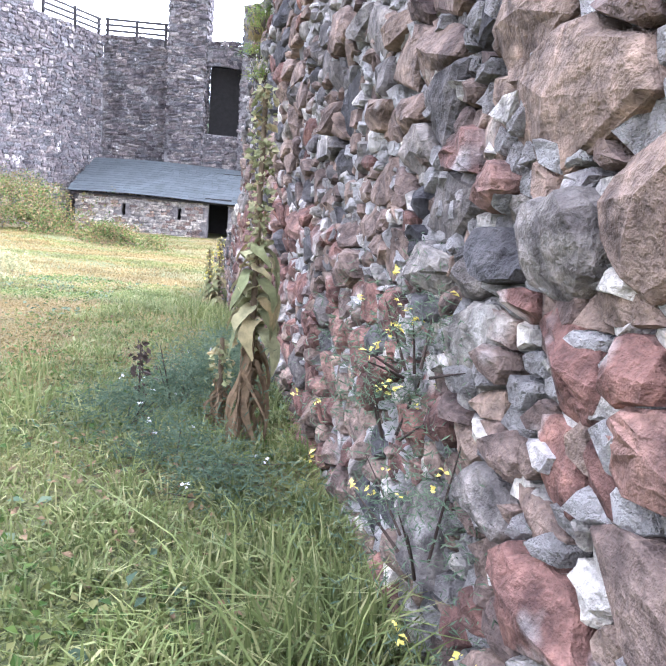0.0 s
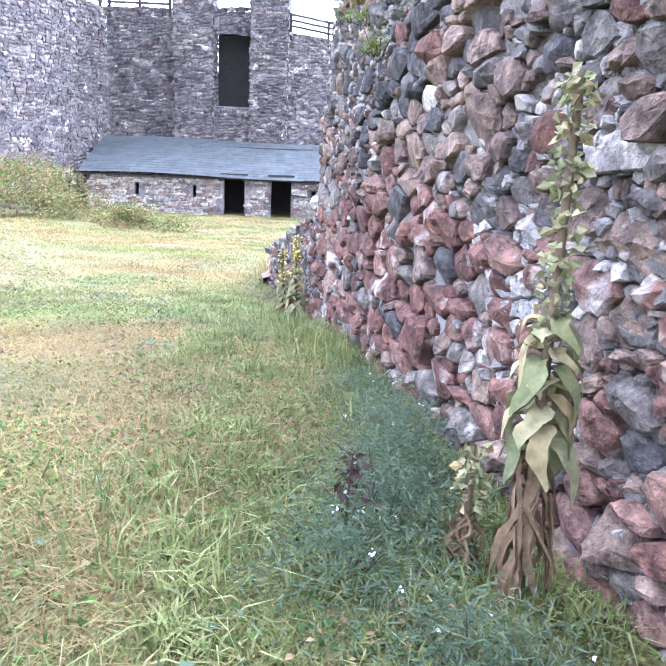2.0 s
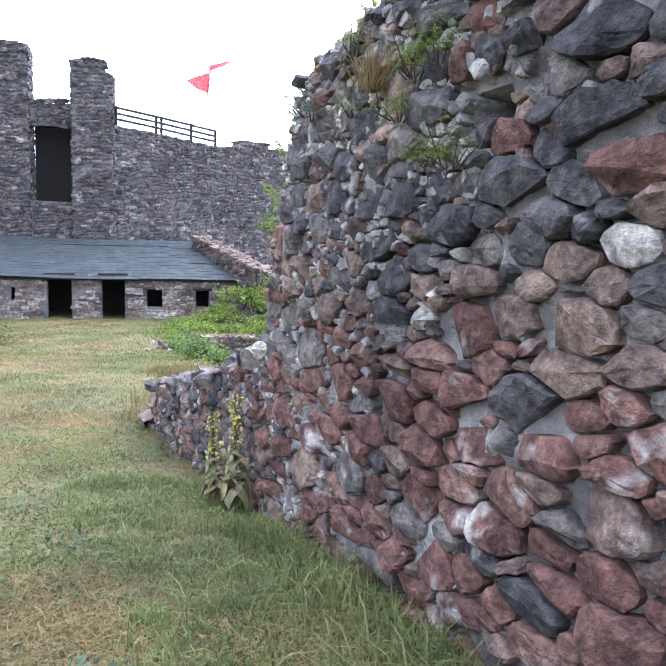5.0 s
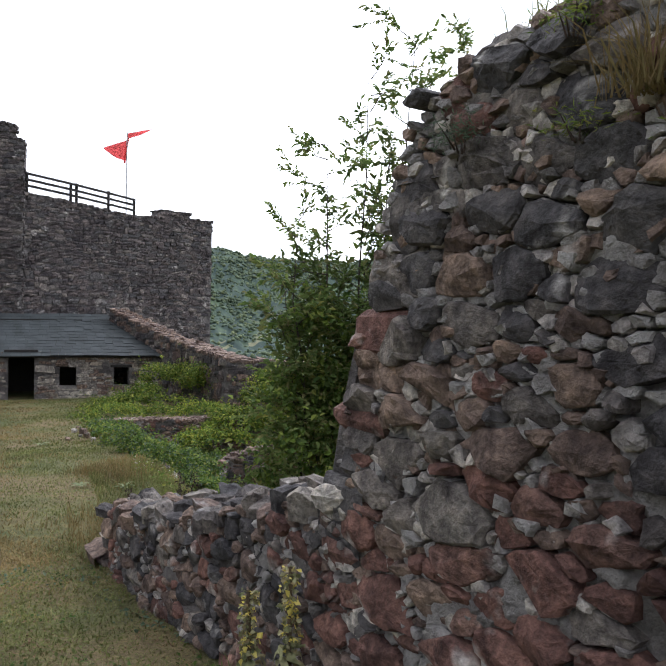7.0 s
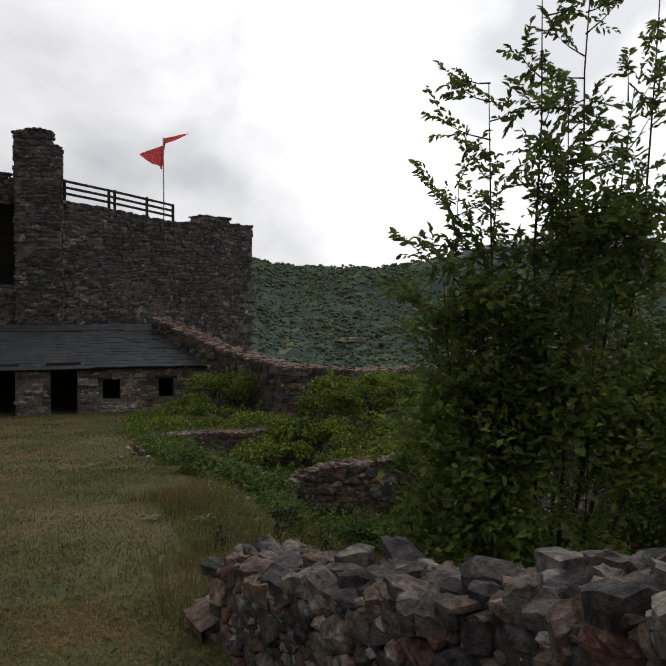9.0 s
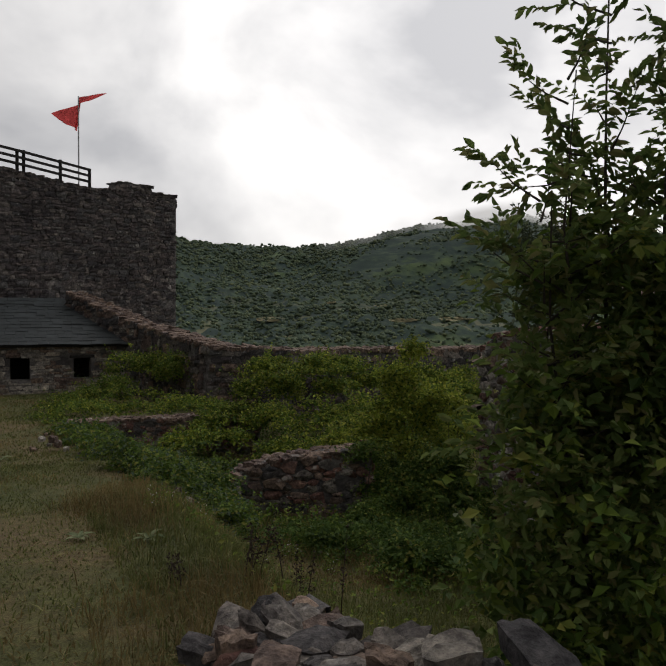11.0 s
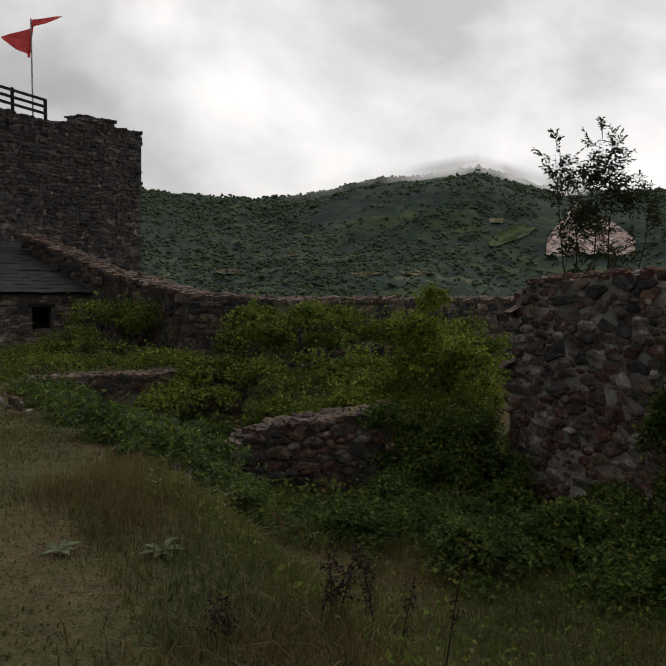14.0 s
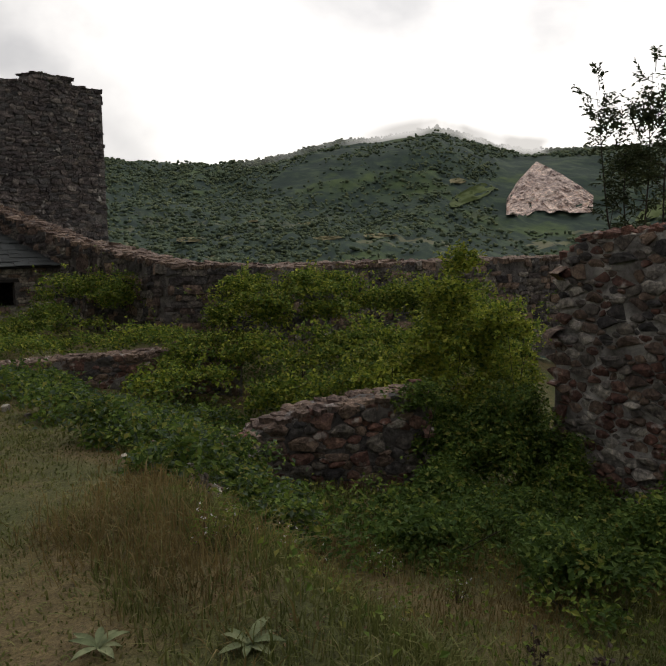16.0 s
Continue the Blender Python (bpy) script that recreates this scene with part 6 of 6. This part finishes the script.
for x, y, n, sp, hh in ((2.12, -10.6, 1500, 0.13, 0.35), (2.2, -10.15, 1500, 0.15, 0.35), (1.98, -10.95, 900, 0.14, 0.22), (2.25, -11.3, 900, 0.14, 0.2), (2.22, -9.6, 1300, 0.14, 0.28), (2.1, -9.1, 800, 0.12, 0.25), (2.45, -11.5, 700, 0.12, 0.15)):
    feathery(x, y, land_at(x, y), int(n * 1.9), sp, hh * 0.85, "blue-green feathery weed with tiny pale flowers", size=0.03, blooms=(BLOOM_PALE, 3))
for x, y in ((-1.95, -2.7), (-2.4, -2.2), (-1.25, -5.3), (-3.2, -0.6), (-3.6, 0.3)):
    feathery(x, y, land_at(x, y), 700, 0.22, 0.3, "grey-green weed clump in the meadow", mat=LEAF_MULLEIN, size=0.075)
for y, z, n, sp, hh in ((-12.05, 3.0, 1500, 0.16, 0.3), (-12.35, 2.85, 1600, 0.18, 0.3), (-12.2, 3.2, 900, 0.14, 0.25), (-12.6, 2.65, 900, 0.16, 0.2)):
    x = wall_x(y) - 0.09
    feathery(x, y, z, int(n * 1.1), sp * 0.75, hh, "grey-green weed with yellow flowers rooted in the wall joints", blooms=(BLOOM_YELLOW, 14), size=0.02, name="wall_weed")
for y, z, n, sp, hh, mat in ((-8.02, 4.6, 900, 0.13, 0.25, LEAF_MID), (-7.85, 4.58, 700, 0.1, 0.2, LEAF_MID), (-6.82, 4.55, 700, 0.1, 0.15, LEAF_BLUE), (-8.14, 4.2, 700, 0.1, 0.2, LEAF_MID), (-7.75, 4.42, 600, 0.1, 0.15, LEAF_MID), (-7.26, 4.8, 500, 0.08, 0.2, LEAF_MID), (-7.3, 4.5, 400, 0.1, 0.1, LEAF_MID), (-7.95, 4.22, 400, 0.08, 0.12, LEAF_MID)):
    x = wall_x(y) - 0.08
    feathery(x, y, z, int(n * 0.5), sp * 0.6, hh, "tuft of green weeds rooted in the wall", mat=mat, size=0.028, name="wall_weed")
grass_tuft(wall_x(-7.5) - 0.08, -7.5, 160, 0.2, 0.05, "dry grass tuft rooted in the wall", GRASS_DRY, 0.006, 4.6, 0.9)
for y, z in ((-4.4, 4.9), (-7.4, 5.05), (-8.6, 5.1), (-6.9, 4.95)):
    if z > 4.92:
        grass_tuft(wall_x(y) + 0.3, y, 200, 0.18, 0.12, "grass tuft on the wall top", GRASS_GREEN, 0.005, z, 0.9)


def rosette(x, y, size, label):
    z = land_at(x, y)
    th = thing("rosette_plant", label, "plant", (x, y, z), group="leaf rosettes")
    for k in range(9):
        ang = k * 2.4 + rm.normal(0, 0.2)
        s = size * rm.uniform(0.7, 1.2)
        rise = rm.uniform(0.3, 0.9)

        def fn(U, V, ang=ang, s=s, rise=rise):
            l = V * s
            wdt = s * 0.3 * np.sin(np.pi * np.clip(V * 0.9 + 0.08, 0, 1)) * (U - 0.5)
            zz = 0.02 + rise * l * (1 - 0.75 * V) + 0.15 * np.abs(U - 0.5) * s
            return np.stack([l * math.cos(ang) - wdt * math.sin(ang), l * math.sin(ang) + wdt * math.cos(ang), zz], -1)
        v, f = sheet(fn, 4, 6)
        part_np("leaf", v, f, LEAF_PALE, th, smooth=True)
    return th


for x, y, s in ((1.6, 1.4, 0.16), (1.03, 1.8, 0.15), (0.45, 8.7, 0.22)):
    rosette(x, y, s, "pale felted mullein rosette in the meadow grass")


def dead_stalks(x, y, n, high, label):
    z = land_at(x, y)
    th = thing("dead_dock", label, "weed", (x, y, z - 0.02), group="dead weed stalks")
    for k in range(n):
        dx, dy = rm.normal(0, 0.09, 2)
        h = high * rm.uniform(0.7, 1.1)
        a, b = rm.normal(0, 0.12, 2) * h
        stem_curve("stem", [(dx, dy, 0), (dx + a * 0.4, dy + b * 0.4, h * 0.5), (dx + a, dy + b, h)], 0.006, DARK_STALK, th)
        m = 55
        t = rm.uniform(0.35, 1.0, m)
        p = np.stack([dx + a * t, dy + b * t, h * t], -1) + rm.normal(0, 0.022, (m, 3))
        v, f = leaves(p, 0.03, rm, 0.1, 0.6)
        tagged(part_np("seed_head", v, f, DARK_STALK, th), kind="stuff")
    return th


dead_stalks(2.15, 0.1, 5, 0.5, "dead dark brown dock with seed heads")
dead_stalks(2.75, 0.1, 2, 0.9, "dead brown dock with tall seed heads")
dead_stalks(2.95, 0.85, 2, 0.7, "dead brown dock with tall seed heads")
dead_stalks(1.47, 0.1, 2, 0.35, "dead dark brown dock with seed heads")
dead_stalks(2.08, -10.75, 1, 0.42, "single dead dark stalk among the weeds")
for k in range(9):
    th = feathery(float(rm.uniform(1.8, 4.2)), float(rm.uniform(1.0, 4.0)), 0, 160, 0.06, 0.35, "wild plant with small white flowers in the tall grass", mat=LEAF_MID, size=0.05, blooms=(BLOOM_PALE, 12), name="white_flowered_weed")
    th.location.z = land_at(th.location.x, th.location.y)


def rubble_heap(x, y, n, spread, label):
    th = thing("rubble_heap", label, "rubble", (x, y, land_at(x, y)))
    for k in range(n):
        v, f = VARIANTS[int(rm.integers(20))]
        s = rm.uniform(0.07, 0.2)
        dx, dy = rm.normal(0, spread, 2)
        ang = rm.uniform(0, 6.28)
        q = np.stack([v[:, 0] * s * math.cos(ang) - v[:, 2] * s * 0.7 * math.sin(ang), v[:, 0] * s * math.sin(ang) + v[:, 2] * s * 0.7 * math.cos(ang), -v[:, 1] * s * 0.6], -1)
        q += [dx, dy, land_at(x + dx, y + dy) - th.location.z + 0.35 * math.exp(-(dx * dx + dy * dy) / (spread * spread * 1.4)) + 0.02]
        part_np("stone", q, f[:, ::-1], [STONE_GREY, STONE_BROWN, STONE_PALE][int(rm.integers(3))], th)
    return th


rubble_heap(3.1, 8.0, 45, 0.4, "heap of pale fallen stones among weeds")
rubble_heap(2.7, 5.0, 30, 0.3, "heap of fallen grey stones under weeds")
rubble_heap(1.3, 9.6, 9, 0.18, "few fallen stones at the meadow's edge")


def far_woods():
    """Clumps of treetops over the far hillsides, left out on the fields."""
    r = np.random.default_rng(131)
    n = 62000
    az, rad = np.radians(r.uniform(2, 72, n)), 110 + 1080 * r.random(n) ** 0.75
    x, y = rad * np.sin(az), rad * np.cos(az) - 2
    wood = fnoise(x * 0.017, y * 0.017, 61, 3) + 0.5 * fnoise(x * 0.05, y * 0.05, 62, 2)
    el = np.degrees(np.arctan2(land_z(x, y) - 3.4, rad))
    ok = (wood > r.uniform(-0.9, 0.4, n)) & ~((np.degrees(az) > 44.3) & (np.degrees(az) < 51.8) & (el > -1.2) & (el < 4.2))
    x, y = x[ok], y[ok]
    n = len(x)
    z = land_z(x, y)
    g = (1 + 5 ** 0.5) / 2
    ico = np.array([(-1, g, 0), (1, g, 0), (-1, -g, 0), (1, -g, 0), (0, -1, g), (0, 1, g), (0, -1, -g), (0, 1, -g), (g, 0, -1), (g, 0, 1), (-g, 0, -1), (-g, 0, 1)]) / 1.9
    tri = np.array([(0, 11, 5), (0, 5, 1), (0, 1, 7), (0, 7, 10), (0, 10, 11), (1, 5, 9), (5, 11, 4), (11, 10, 2), (10, 7, 6), (7, 1, 8), (3, 9, 4), (3, 4, 2), (3, 2, 6), (3, 6, 8), (3, 8, 9), (4, 9, 5), (2, 4, 11), (6, 2, 10), (8, 6, 7), (9, 8, 1)])
    grow = 0.7 + 0.6 * np.hypot(x, y) / 1100
    wide, high = r.uniform(1.0, 2.3, n) * grow, r.uniform(0.8, 1.8, n) * grow
    v = ico[None] * r.uniform(0.7, 1.25, (n, 12, 1)) * np.stack([wide, wide, high], -1)[:, None] + np.stack([x, y, z + 0.2 * high], -1)[:, None]
    f = (np.arange(n)[:, None, None] * 12 + tri[None]).reshape(-1, 3)
    ob = part_np("far_woods", v.reshape(-1, 3), f, HAZED_FOREST, smooth=True)
    tagged(ob, "dark mixed woods covering the hills across the valley", "woods", kind="stuff")


# treetop greens turned bluish, so the colour carries some aerial haze
HAZED_FOREST = leaf_material("hazed_far_forest", [(0.075, 0.105, 0.08), (0.09, 0.122, 0.085), (0.11, 0.14, 0.09), (0.135, 0.16, 0.09)], 0.9, 0.0, 0.02)
far_woods()


# ---- cloud drifting along the hilltops ----
def cloud_material():
    m, nt, bsdf = shader("hill_cloud", 1.0)
    uv = nt.nodes.new("ShaderNodeUVMap")
    sep = nt.nodes.new("ShaderNodeSeparateXYZ")
    nt.links.new(uv.outputs[0], sep.inputs[0])
    n1, n2 = noise_node(nt, place(nt), 0.009, 6, 0.55, 0.3), noise_node(nt, place(nt), 0.0045, 3, 0.5)
    band = ramp(nt, sep.outputs[1], (0.0, (0, 0, 0)), (0.28, (0.12, 0.12, 0.12)), (0.5, (0.55, 0.55, 0.55)), (0.72, (0.5, 0.5, 0.5)), (1.0, (0, 0, 0)))
    side = ramp(nt, sep.outputs[0], (0.0, (0, 0, 0)), (0.12, (1, 1, 1)), (0.9, (1, 1, 1)), (1.0, (0, 0, 0)))
    puff = arith(nt, "MULTIPLY", ramp(nt, n1, (0.36, (0, 0, 0)), (0.62, (1, 1, 1))), ramp(nt, n2, (0.42, (0.1, 0.1, 0.1)), (0.58, (1.6, 1.6, 1.6))))
    alpha = arith(nt, "MINIMUM", arith(nt, "MULTIPLY", arith(nt, "MULTIPLY", puff, band), arith(nt, "MULTIPLY", side, 1.5)), 0.92)
    glow = node(nt, "ShaderNodeEmission", Color=(1.0, 1.0, 1.0, 1.0), Strength=1.35)
    clear = nt.nodes.new("ShaderNodeBsdfTransparent")
    mx = nt.nodes.new("ShaderNodeMixShader")
    nt.links.new(alpha, mx.inputs[0])
    nt.links.new(clear.outputs[0], mx.inputs[1])
    nt.links.new(glow.outputs[0], mx.inputs[2])
    nt.links.new(mx.outputs[0], nt.nodes["Material Output"].inputs["Surface"])
    return m


def cloud_bank():
    """A band of thin cloud standing before the crest of the far hills."""
    nu, nv = 60, 10

    def fn(U, V):
        az = 24 + 46 * U
        el = np.interp(az, SKYLINE_AZ, SKYLINE_EL) + (V - 0.45) * 2.4
        d = 1010.0
        return np.stack([d * np.sin(np.radians(az)), d * np.cos(np.radians(az)) - 2, 3.5 + d * np.tan(np.radians(el))], -1)
    v, f = sheet(fn, nu, nv)
    ob = part_np("cloud_backdrop", v, f, cloud_material(), smooth=True)
    layer = ob.data.uv_layers.new(name="band")
    loops = f.ravel()
    layer.data.foreach_set("uv", np.stack([(loops % nu) / (nu - 1), (loops // nu) / (nv - 1)], -1).astype(np.float32).ravel())
    ob.visible_shadow = False
    tagged(ob, "thin white cloud clinging to the hilltops across the valley", "cloud", kind="structure")


cloud_bank()


# ---- stones laid one by one ----
for parent, v, f, mat, (ex, ey, ez, base) in LATER:
    ob = new("stone", mesh_np("stone", v, f, mat))
    ob.parent = parent
    set_matrix(ob, ex, ey, ez, base)
